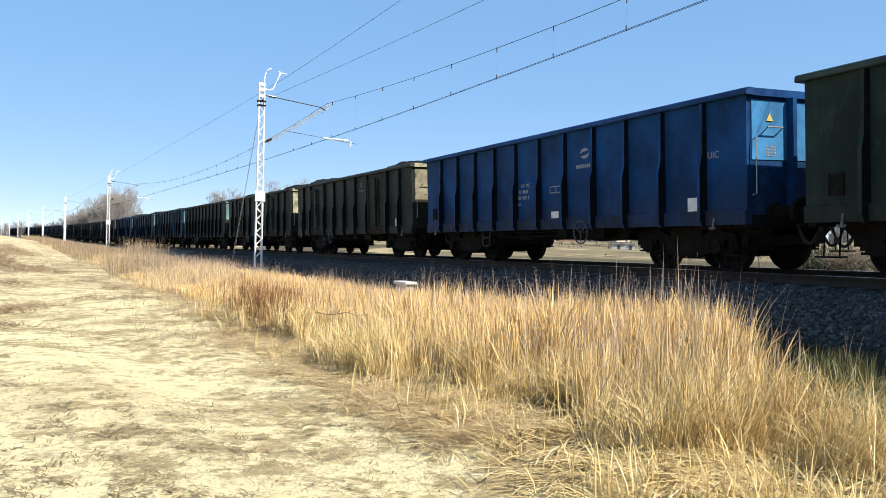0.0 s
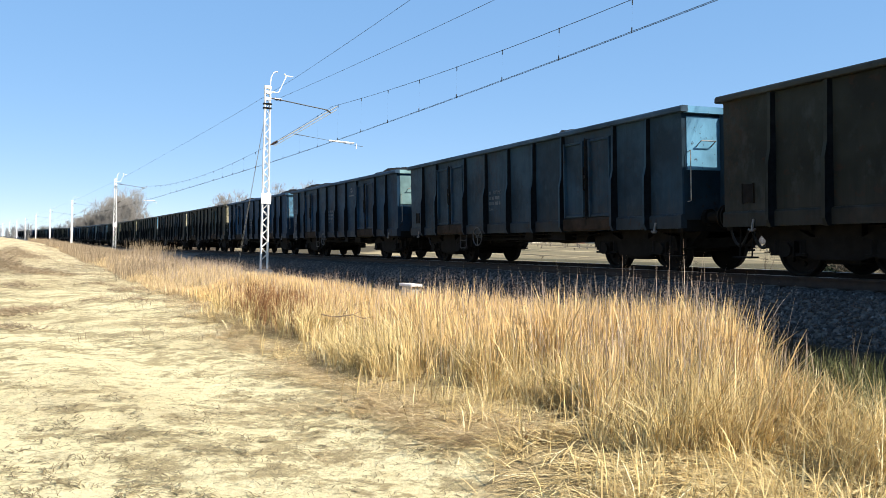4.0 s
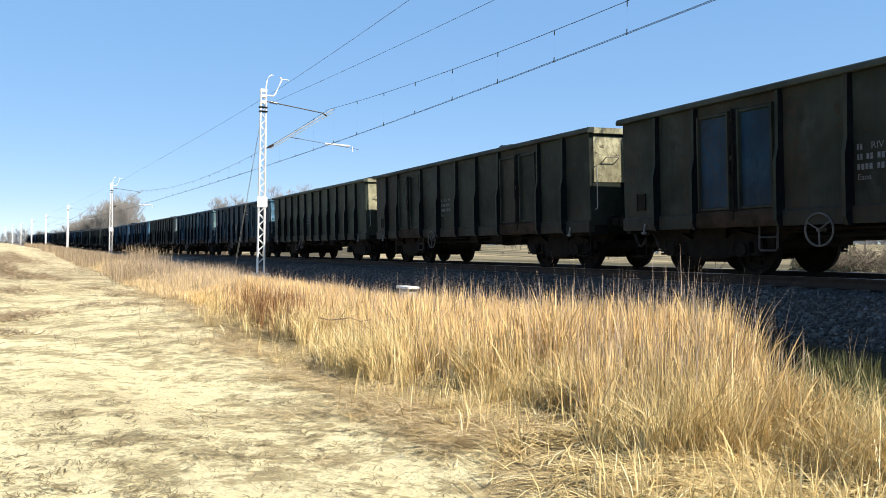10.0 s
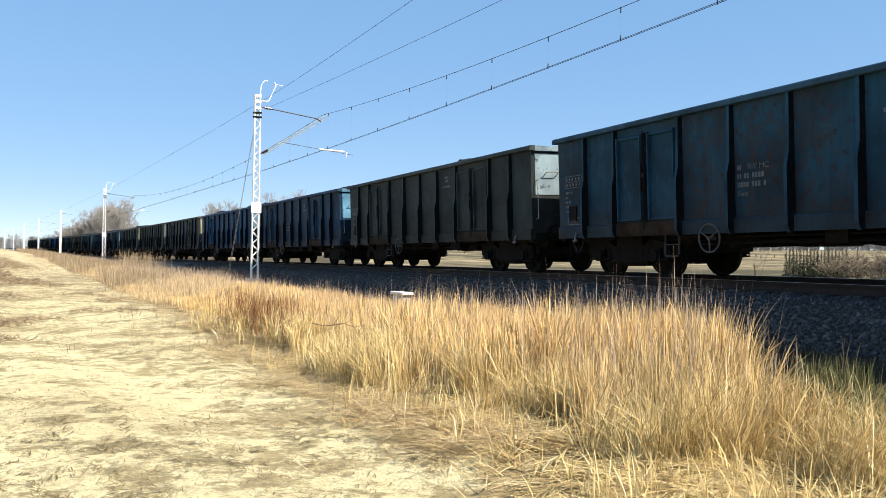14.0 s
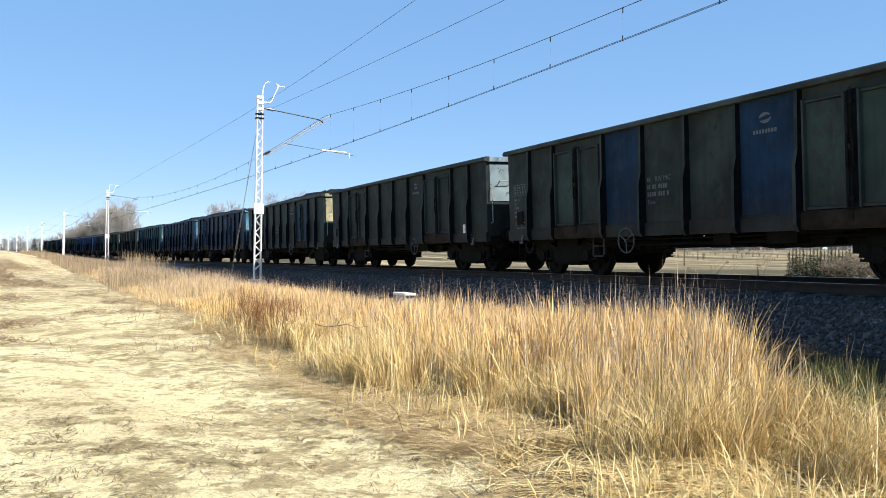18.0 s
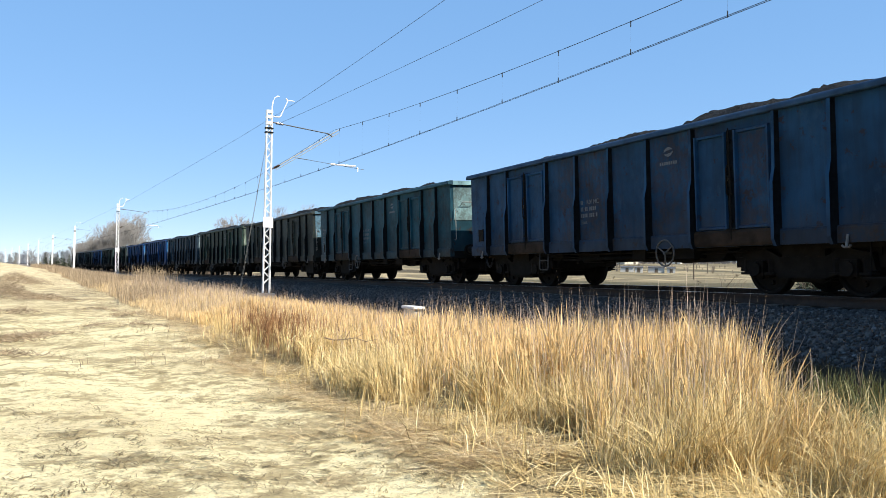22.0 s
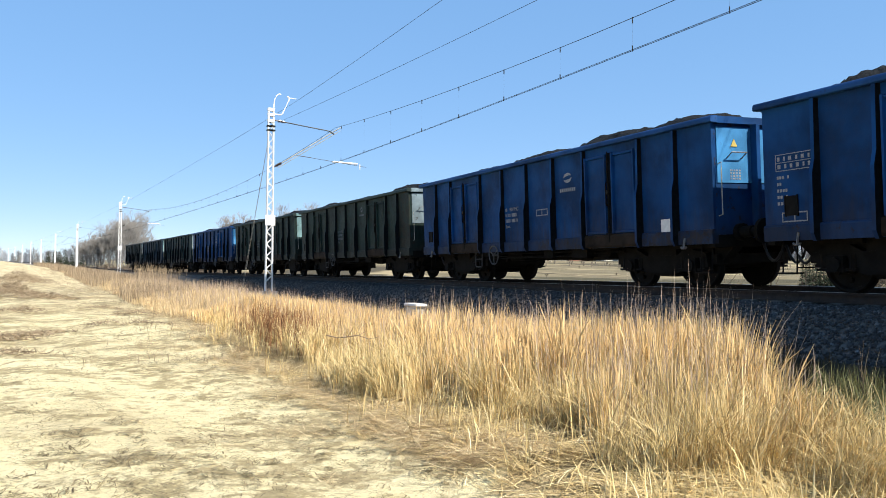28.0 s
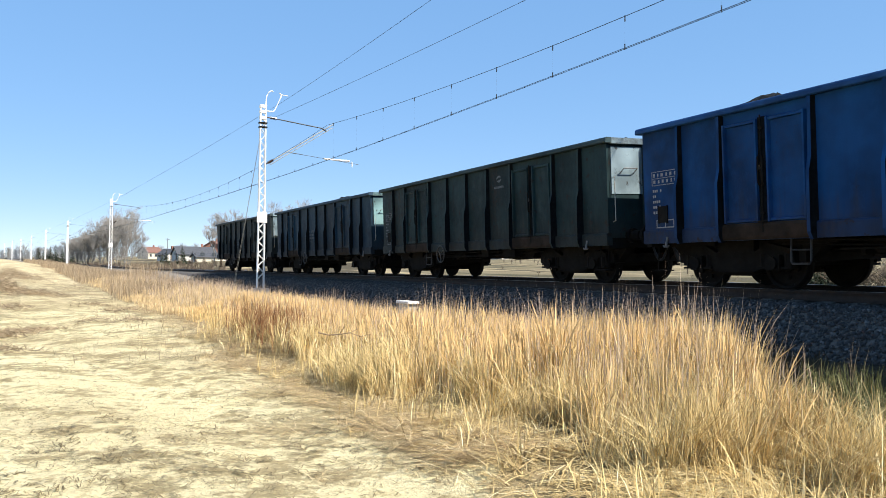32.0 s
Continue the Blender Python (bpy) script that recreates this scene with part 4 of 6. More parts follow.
    if "t" in marks:
        part("lettering", LETTERS["table"], None, w, at=Matrix.Translation((-W2 + 0.42, -H - 0.018, 2.20)) @ turn @ Matrix.Scale(0.42, 4))
    if "w" in marks:
        part("warning_sign", WARNING, None, w, "yellow warning triangle", at=Matrix.Translation((-W2 + 0.52, -H - 0.018, 2.62)))
    for o in w.children:
        if o.name.startswith(("lettering", "emblem", "stencil")):
            o["kind"] = "stuff"
            if rail is None or index == 13:
                open_slot(o, MARK_CLEAR)
    WAGONS.append(w)
    return w


bm = bmesh.new()
tube(bm, [(-0.085, 0, Z0 + 0.12), (-0.085, 0, ZT - 0.25)], 0.012, 6)
tube(bm, [(-0.085, 0.10, Z0 + 0.30), (-0.085, -0.10, Z0 + 0.30)], 0.014, 5)
for z in (1.3, 2.0, 2.7):
    box(bm, -0.095, -0.05, -0.035, 0.035, z - 0.02, z + 0.02)
for y in (-0.045, 0.045):
    tube(bm, [(-0.080, y, 1.75), (-0.110, y, 1.80), (-0.110, y, 2.22), (-0.080, y, 2.27)], 0.016, 5)
DOOR_BAR = mesh_of("door_bar", bm, STEEL_DARK)
bm = bmesh.new()
box(bm, -0.105, -0.06, 0.03, 0.06, 2.00, 2.09)
LATCH = mesh_of("latch", bm, STEEL_GREY)
# dark strip over the leaf joint, the gap's shade put in as colour
bm = bmesh.new()
slab(bm, [(-0.055, -0.075), (-0.055, 0.075), (-0.002, 0.085), (-0.002, -0.085)], 2, Z0 + 0.30, ZT - 0.28)
GAP_STRIP = mesh_of("lock_post", bm, SHADE_BLACK)
bm = bmesh.new()
slab(bm, [(-0.070, Z0 + 0.01), (-0.085, Z0 + 0.06), (-0.085, Z0 + 0.24), (-0.060, Z0 + 0.285), (-0.046, Z0 + 0.285), (-0.046, Z0 + 0.01)], 1, -0.90, 0.90)
THRESHOLD = mesh_of("door_threshold", bm, blotchy("rust_brown_steel", (0.030, 0.021, 0.015), 0.85, 0.0, 4, 0.5, 0.4, 0.1))

BLUE, SLATE, TEAL = (0.002, 0.033, 0.112), (0.011, 0.029, 0.047), (0.012, 0.032, 0.042)
DENIM = (0.006, 0.042, 0.096)
DUSK = (0.006, 0.025, 0.050)
NAVY, OLIVE, UMBER = (0.0050, 0.028, 0.062), (0.0155, 0.0205, 0.0160), (0.0125, 0.0150, 0.0125)
MOSS, COKE, IRON = (0.011, 0.023, 0.020), (0.0105, 0.0150, 0.0160), (0.019, 0.028, 0.030)
SKYBLUE, CREAM, CHALK = (0.08, 0.20, 0.30), (0.33, 0.32, 0.21), (0.17, 0.23, 0.26)
SAGE, STEELBLUE = (0.13, 0.17, 0.135), (0.075, 0.15, 0.20)
AQUA, ENDBLUE, TAN = (0.14, 0.24, 0.25), (0.035, 0.16, 0.33), (0.27, 0.25, 0.17)
#        coat, end, coal, doors, other paint, markings, words for the label
FLEET = [
    (MOSS, CHALK, 0, True, None, "", "dark green"), (BLUE, ENDBLUE, None, False, None, "lnpqtwu", "bright blue"), (OLIVE, TAN, 2, True, None, "lp", "olive brown"),
    (UMBER, CREAM, 2, True, None, "", "rusty olive brown"), (UMBER, AQUA, 1, False, None, "n", "dark umber"), (SLATE, SKYBLUE, 1, True, None, "n", "slate blue"),
    (DUSK, AQUA, 2, True, None, "lng", "very dark blue"), (NAVY, SKYBLUE, 2, True, None, "lnp", "dull blue"), (UMBER, TAN, 0, True, TEAL, "n", "blackened brown and teal"),
    (COKE, CREAM, 0, True, DUSK, "l", "blackened grey and blue"), (OLIVE, SKYBLUE, 0, True, DUSK, "lnp", "olive and blue"), (OLIVE, CREAM, 1, True, None, "n", "grimy olive"),
    ((0.027, 0.037, 0.028), CREAM, 1, False, None, "n", "olive green"), (SLATE, SKYBLUE, 0, True, None, "lng", "dark slate"), ((0.007, 0.035, 0.062), AQUA, 1, True, None, "lng", "dark teal blue"),
    (IRON, CHALK, 1, True, None, "lg", "dark grey"), (NAVY, SKYBLUE, 1, True, None, "lng", "navy blue"), (DENIM, SKYBLUE, 2, True, None, "lng", "dull blue"),
    ((0.021, 0.029, 0.027), CREAM, 0, True, (0.024, 0.040, 0.036), "lgnb", "grey-olive and blue patched"), ((0.016, 0.024, 0.023), CHALK, 0, True, None, "lp", "blackened rusty grey"), ((0.015, 0.028, 0.029), CREAM, 3, True, (0.006, 0.034, 0.070), "gnl", "teal grey and blue"),
    ((0.007, 0.029, 0.062), SKYBLUE, 3, True, None, "ln", "dull dark blue"), ((0.006, 0.032, 0.074), SKYBLUE, 3, True, None, "ln", "slate blue"), ((0.007, 0.042, 0.062), AQUA, 3, True, None, "lng", "dark teal blue"),
    ((0.019, 0.027, 0.026), STEELBLUE, 3, True, None, "g", "dark grey"), ((0.014, 0.029, 0.024), SAGE, 3, True, None, "ln", "olive green"), (SLATE, CHALK, 2, True, None, "n", "dark slate"),
    (BLUE, ENDBLUE, 3, True, None, "lngp", "bright blue"), (BLUE, ENDBLUE, 3, True, None, "lnptw", "clean blue"), (MOSS, CHALK, 2, True, None, "ln", "dark olive"),
    (MOSS, AQUA, 2, True, None, "lng", "dark green"), (BLUE, ENDBLUE, 2, True, None, "lngt", "bright blue"), ((0.010, 0.024, 0.027), CHALK, 1, True, None, "lg", "charcoal green"),
    (SLATE, AQUA, 1, True, None, "n", "dark slate"), (IRON, CHALK, 0, True, None, "n", "dark blue grey"),
]
PAINTS = {}


def coat_of(c, rust=0.5, dirt=0.6):
    key = (c, rust, dirt)
    if key not in PAINTS:
        PAINTS[key] = paint("wagon_paint", c, rust, dirt)
    return PAINTS[key]


for i, (c, e, coal, doors, other, marks, words) in enumerate(FLEET):
    fresh = c == BLUE
    coat = coat_of(c, 0.1 if fresh else 0.3 if c in (NAVY, DENIM, TEAL, DUSK, SLATE, IRON) else 0.55, 0.25 if fresh else 0.6)
    pale = coat_of(e, 0.15 if fresh else 0.55, 0.1 if fresh else 0.3)
    # ribs and door frames get a brighter coat, lit edges put into the colour
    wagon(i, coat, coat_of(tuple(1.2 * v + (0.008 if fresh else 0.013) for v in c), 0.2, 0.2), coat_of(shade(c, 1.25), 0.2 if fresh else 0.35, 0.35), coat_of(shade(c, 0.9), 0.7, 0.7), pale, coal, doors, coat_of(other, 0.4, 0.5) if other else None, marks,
          words + (" steel open wagon" + (" full of coal" if coal is not None else "") + (", side doors" if doors else ", plain ribbed sides")), None if fresh else pale)


# ---- what moves: the train rolls past, slowing a little; the wheels turn with it ----
LAG_T = (0, 8, 11.5, 14, 17, 19, 23, 25, 28, 29, 31, 32)
LAG = (0.0, 0.0, -0.10, 0.0, 0.12, 0.19, 0.17, 0.17, 0.04, 0.04, 0.15, 0.15)


def run(t):
    """Metres that the train has rolled at t seconds; it drags a little now and then."""
    return 13.63 * t - 0.0045 * t * t - float(np.interp(t, LAG_T, LAG))


# a few couplings stand further apart than the rest
SLACK = {4: 0.12, 12: -0.07, 13: -0.10, 22: 0.16, 23: 0.36, 24: 0.33, 25: 0.30, 26: 0.15}


def motions():
    times = [32.0 * i / 32 for i in range(33)]
    for i, w in enumerate(WAGONS):
        s0 = S_FIRST + PITCH * (i - 1) + H + SLACK.get(i, 0.0)
        walk(w, [(t, frame_at(s0 - run(t), canted=True)) for t in times])
    # one pair of wheelsets is keyed; all the others roll by the same two actions
    first = BOGIES_OF_TRAIN[0]
    turns = [j / FPS for j in range(32 * FPS + 1)]
    for ob, y in zip(first, (-0.9, 0.9)):
        walk(ob, [(t, pose(0, y, 0.46, math.degrees(run(t) / 0.455))) for t in turns])
    for pair in BOGIES_OF_TRAIN[1:]:
        for ob, src in zip(pair, first):
            ob.rotation_mode = "QUATERNION"
            keys = ob.animation_data_create()
            keys.action = src.animation_data.action
            keys.action_slot = src.animation_data.action_slot

# ---- overhead line ----
MAST_S, MAST_STEP, MAST_LAT, MAST_TOP = 37.98, 62.32, -3.1, 7.98
ARM_LAT = 0.35
CONTACT_LAT = 0.13


def lattice_mast(index):
    """A lattice mast of two channels with zig-zag lacing, a bracket arm and its insulators."""
    s = MAST_S + MAST_STEP * index
    foot = min(max(float(ground_z(MAST_LAT, s) - grade(s)) + 0.02, -0.95), -0.90)
    m = thing("catenary_mast", "white-painted steel lattice mast of the overhead line", "mast", "masts along the track", at=frame_at(s, MAST_LAT))
    bm = bmesh.new()
    for sx in (-1, 1):
        for a, b in ((0.16, 0.12),):
            lo = [(sx * a - 0.025, -0.10), (sx * a + 0.025, -0.10), (sx * a + 0.025, 0.10), (sx * a - 0.025, 0.10)]
            hi = [(sx * b - 0.025, -0.08), (sx * b + 0.025, -0.08), (sx * b + 0.025, 0.08), (sx * b - 0.025, 0.08)]
            v0 = [bm.verts.new((x, y, -0.80)) for x, y in lo]
            v1 = [bm.verts.new((x, y, MAST_TOP)) for x, y in hi]
            bm.faces.new(v0)
            bm.faces.new(v1[::-1])
            for i in range(4):
                bm.faces.new((v0[i], v1[i], v1[(i + 1) % 4], v0[(i + 1) % 4]))
    part("lattice_frame", bm, MAST_PAINT, m)
    bm = bmesh.new()
    n = 26
    each = index < 2
    for i in range(n):
        z0, z1 = -0.3 + (MAST_TOP - 0.2) * i / n, -0.3 + (MAST_TOP - 0.2) * (i + 1) / n
        a = 1 if i % 2 else -1
        w0, w1 = 0.15 - 0.04 * i / n, 0.15 - 0.04 * (i + 1) / n
        for y in (-0.085, 0.085):
            tube(bm, [(a * w0, y, z0), (-a * w1, y, z1)], 0.016, 4)
            if each:
                part("brace", bm, MAST_PAINT, m)
                bm = bmesh.new()
    if index >= 2:
        # far masts are narrow welded columns
        box(bm, -0.13, 0.13, -0.05, 0.05, -0.3, MAST_TOP - 0.3)
    if not each:
        part("lacing", bm, MAST_PAINT, m)["kind"] = "stuff"
    bm = bmesh.new()
    box(bm, -0.34, 0.34, -0.34, 0.34, foot - 0.6, -0.74)
    part("foundation", bm, CONCRETE, m, "pale concrete foundation")
    bm = bmesh.new()
    box(bm, -0.24, 0.24, -0.13, -0.105, 2.38, 2.88)
    part("number_plate", bm, WHITE, m, "blank white plate")
    bm = bmesh.new()
    for z in (6.95, 7.15):
        box(bm, -0.19, 0.19, -0.12, 0.12, z - 0.03, z + 0.03)
    part("clamp", bm, STEEL_DARK, m)
    bm = bmesh.new()
    for z in (7.40, 7.70, MAST_TOP - 0.03):
        box(bm, -0.155, 0.155, -0.10, 0.10, z - 0.07, z + 0.07)
    part("head_plate", bm, MAST_PAINT, m)
    reach = ARM_LAT - MAST_LAT
    slim = 1.0 if index < 2 else 0.45
    bm = bmesh.new()
    tube(bm, [(0.72, 0, 7.40), (reach - 0.45, 0, 7.16)], 0.028 * slim, 6)
    tube(bm, [(reach - 0.5, 0, 7.16), (reach - 0.28, 0, 7.04)], 0.04 * slim, 6)
    part("top_tie", bm, ARM_STEEL, m)
    bm = bmesh.new()
    tube(bm, [(0.55, 0, 5.42), (reach + 0.05, 0, 7.40)], 0.026 * slim, 7)
    tube(bm, [(0.38, 0, 5.18), (reach + 0.05, 0, 7.24)], 0.018 * slim, 6)
    part("bracket_tube", bm, HANDRAIL, m)
    for a, b in (((0.16, 0, 7.45), (0.72, 0, 7.40)), ((0.14, 0, 5.18), (0.55, 0, 5.42))):
        bm = bmesh.new()
        tube(bm, [a, b], 0.03 * slim, 7)
        for k in range(5):
            p, q = Vector(a).lerp(Vector(b), 0.35 + 0.12 * k), Vector(a).lerp(Vector(b), 0.39 + 0.12 * k)
            tube(bm, [p, q], 0.075, 9)
        part("insulator", bm, PORCELAIN, m)
    bm = bmesh.new()
    tube(bm, [(1.27, 0, 5.84), (2.0, 0, 5.78)], 0.018 * slim, 6)
    tube(bm, [(1.95, 0, 5.78), (4.9, 0, 5.50)], 0.012 * slim, 6)
    part("registration_arm", bm, ARM_STEEL, m)
    bm = bmesh.new()
    tube(bm, [(3.1, 0, 5.66), (4.42, 0, 5.64)], 0.045 * slim, 6)
    tube(bm, [(4.55, 0, 5.62), (4.55, 0, 5.36)], 0.025 * slim, 6)
    part("steady_arm", bm, MAST_PAINT, m)
    bm = bmesh.new()
    tube(bm, [(0.12, 0, MAST_TOP - 0.1), (0.13, 0, 8.25), (0.17, 0, 8.48), (0.26, 0, 8.66), (0.38, 0, 8.74), (0.47, 0, 8.72)], 0.028 * slim, 6)
    tube(bm, [(0.2, 0, 7.74), (0.48, 0, 7.74), (0.56, 0, 7.82), (0.86, 0, 8.50), (0.86, 0, 8.62), (0.78, 0, 8.68)], 0.034 * slim, 6)
    tube(bm, [(0.86, 0, 8.60), (1.22, 0, 8.58)], 0.02 * slim, 6)
    part("top_horn", bm, MAST_PAINT, m)
    if index == 0:
        bm = bmesh.new()
        tube(bm, [(-0.1, 0, 6.6), (-0.45, 3.5, -0.9)], 0.009, 5)
        tube(bm, [(-0.1, 0, 6.6), (-0.60, 3.1, -0.9)], 0.008, 5)
        part("guy_wire", bm, HANDRAIL, m)
    return m


for i in range(11):
    lattice_mast(i)


def wire(name, label, points, radius, group=""):
    bm = bmesh.new()
    tube(bm, points, radius, 5)
    return tagged(new(name, mesh_of(name, bm, WIRE)), label, "wire", group)


def sag(s, low, high):
    """Height of a wire that hangs between masts."""
    t = ((s - MAST_S) / MAST_STEP) % 1.0 - 0.5
    return low + (high - low) * (2 * t) ** 2


S_WIRES = list(np.arange(MAST_S - 2 * MAST_STEP, MAST_S + 10 * MAST_STEP + 1, MAST_STEP / 24))
for dx in (-0.03, 0.03):
    wire("contact_wire", "copper contact wire of the overhead line", [on_line(CONTACT_LAT + dx, s, 5.60) for s in S_WIRES], 0.0075, "contact wires")
wire("messenger_wire", "twisted messenger wire above the contact wires", [on_line(CONTACT_LAT, s, sag(s, 6.30, 7.36)) for s in S_WIRES], 0.0092)
wire("feeder_wire", "feeder wire carried at the mast tops", [on_line(MAST_LAT + 1.32, s, sag(s, 8.62, 8.55)) for s in S_WIRES], 0.0075)
wire("cross_feeder_wire", "thin feeder wire crossing above the track", [on_line(-0.75 + (44.0 - s) * 0.075, s, 8.70) for s in np.arange(-24, 46.5, 3.0)], 0.008)

bm = bmesh.new()
for k in range(-34, 62):
    s = MAST_S - 0.9 + 3.1 * k
    a, b = on_line(CONTACT_LAT, s, 5.60), on_line(CONTACT_LAT, s, float(sag(s, 6.30, 7.36)))
    tube(bm, [a, b], 0.0011, 3)
    tube(bm, [a + Vector((0, 0, -0.03)), a + Vector((0, 0, 0.11))], 0.018, 4)
    tube(bm, [b + Vector((0, 0, 0.02)), b + Vector((0, 0, -0.13))], 0.018, 4)
tagged(new("droppers", mesh_of("droppers", bm, WIRE)), "thin droppers with clamps between messenger and contact wires", "droppers", kind="stuff")

# a concrete block in the grass at the foot of the ballast
blk = thing("concrete_block", "pale concrete cable marker standing in dry grass", "marker", at=frame_at(19.05, -3.9))
bm = bmesh.new()
box(bm, -0.12, 0.12, -0.33, 0.33, -1.45, -0.645)
part("block", bm, CONCRETE, blk, bevel=0.02)
bm = bmesh.new()
box(bm, -0.16, 0.16, -0.40, 0.40, -0.645, -0.575)
part("cap", bm, WHITE, blk, bevel=0.012)

# ---- far side: trees, houses, fields ----
def twig_tree(name, lat, s, height, spread, seed, label, levels=4, trunk=0.18, lean=0.0, thick=1.0, first=0.36, bushy=False, material=None, base=None, rise=0.12, stems=1):
    """A bare winter tree: tapered trunk, forking limbs and fine twigs; the fine twigs form the crown."""
    rng = random.Random(seed)
    at = base or ground_at(lat, s)
    t = thing(name, label, "tree", at=Matrix.Translation(at - Vector((0, 0, 0.15))))
    wood, fine = bmesh.new(), []

    def grow(p, d, length, r, level):
        q, pts = p, [p]
        n = 3 if level > 1 else 2
        for i in range(n):
            d = (d + Vector((rng.uniform(-1, 1), rng.uniform(-1, 1), rng.uniform(-0.15, 0.6))) * 0.16).normalized()
            q = q + d * (length / n)
            pts.append(q)
        if level >= 2:
            tube(wood, pts, r, 5 if level >= levels - 1 else 4, r * 0.6, cap=False)
        else:
            for a, b in zip(pts, pts[1:]):
                fine.append((a, b, r * thick))
        if level == 0:
            return
        kids = rng.choice((3, 4, 4)) if level > 1 else 4
        if level == levels and bushy:
            kids = 8
        for k in range(kids):
            side = Vector((rng.uniform(-1, 1), rng.uniform(-1, 1), rng.uniform(rise - 0.4, rise + 0.4)))
            nd = (d * rng.uniform(0.5, 0.9) + side * spread).normalized()
            start = pts[-1] if k < 2 else pts[-2].lerp(pts[-1], rng.random())
            if level == levels and bushy:
                start = pts[0].lerp(pts[-1], 0.2 + 0.8 * k / 7)
            grow(start, nd, length * rng.uniform(0.55, 0.8), r * 0.55, level - 1)

    for k in range(stems):
        a = 6.283 * k / stems + seed
        out = Vector((math.cos(a), math.sin(a), 0)) * (0.0 if stems == 1 else 0.22)
        grow(out * 1.5, (Vector((lean, 0, 1)) + out).normalized(), height * first * rng.uniform(0.85, 1.0), trunk, levels)
    part("trunk", wood, material or BARK, t)
    if fine:
        A = np.array([f[0][:] for f in fine])
        B = np.array([f[1][:] for f in fine])
        R = np.array([f[2] for f in fine])[:, None]
        side = np.cross(B - A, np.array([0.4, -0.9, 0.1]))
        side /= np.linalg.norm(side, axis=1)[:, None] + 1e-9
        V = np.stack([A - side * R, A + side * R, B + side * R * 0.4, B - side * R * 0.4], 1).reshape(-1, 3)
        F = np.arange(len(V))
        crown = new("crown", raw_mesh("crown", V, F, material or BARK, [4] * len(fine)))
        crown.parent = t
        crown["label"] = "fine bare twigs"
    return t


def conifer(lat, s, height, seed, group="", width=0.28):
    rng = random.Random(seed)
    t = thing("conifer", "dark green conifer beside the field", "tree", group, at=Matrix.Translation(ground_at(lat, s)))
    bm = bmesh.new()
    tube(bm, [(0, 0, -0.2), (0, 0, height * 0.9)], 0.09, 5, 0.02)
    part("trunk", bm, BARK, t)
    bm = bmesh.new()
    for i in range(300):
        h = height * (0.06 + 0.94 * rng.random() ** 1.1)
        r = height * width * (1.02 - h / height) * rng.uniform(0.6, 1.15)
        a = rng.uniform(0, 6.283)
        d = Vector((math.cos(a), math.sin(a), 0))
        e = Vector((-d.y, d.x, 0)) * (0.03 + 0.06 * r)
        v = [bm.verts.new(p) for p in (Vector((0, 0, h + 0.12 * r)), d * r * 0.6 + e + Vector((0, 0, h - 0.05 * r)), d * r + Vector((0, 0, h - 0.25 * r)), d * r * 0.6 - e + Vector((0, 0, h - 0.05 * r)))]
        bm.faces.new(v)
    part("crown", bm, NEEDLES, t)
    return t


NEEDLES = blotchy("conifer_needles", (0.035, 0.050, 0.024), 0.9, 0.0, 3, 0.4)
SHRUB = blotchy("grey_shrub_twigs", (0.115, 0.092, 0.064), 0.95, 0.0, 3, 0.35)
WALL_CREAM = blotchy("cream_render", (0.62, 0.57, 0.46), 0.9, 0.0, 1.2, 0.12)
WALL_WHITE = blotchy("white_render", (0.55, 0.54, 0.50), 0.9, 0.0, 1.2, 0.1)
WALL_BRICK = blotchy("red_brick", (0.34, 0.17, 0.12), 0.9, 0.0, 2.0, 0.3)
ROOF_GREY = blotchy("grey_slate_roof", (0.075, 0.08, 0.09), 0.8, 0.0, 1.5, 0.25)
ROOF_RED = blotchy("red_tile_roof", (0.20, 0.105, 0.08), 0.85, 0.0, 1.5, 0.3)
GLASS = Nodes("window_glass", 0.08, 0.0, 0.6)
GLASS.colour(GLASS.ramp(GLASS.noise(1.5), [(0.3, (0.03, 0.035, 0.04)), (0.7, (0.06, 0.07, 0.08))]))
GLASS = GLASS.mat


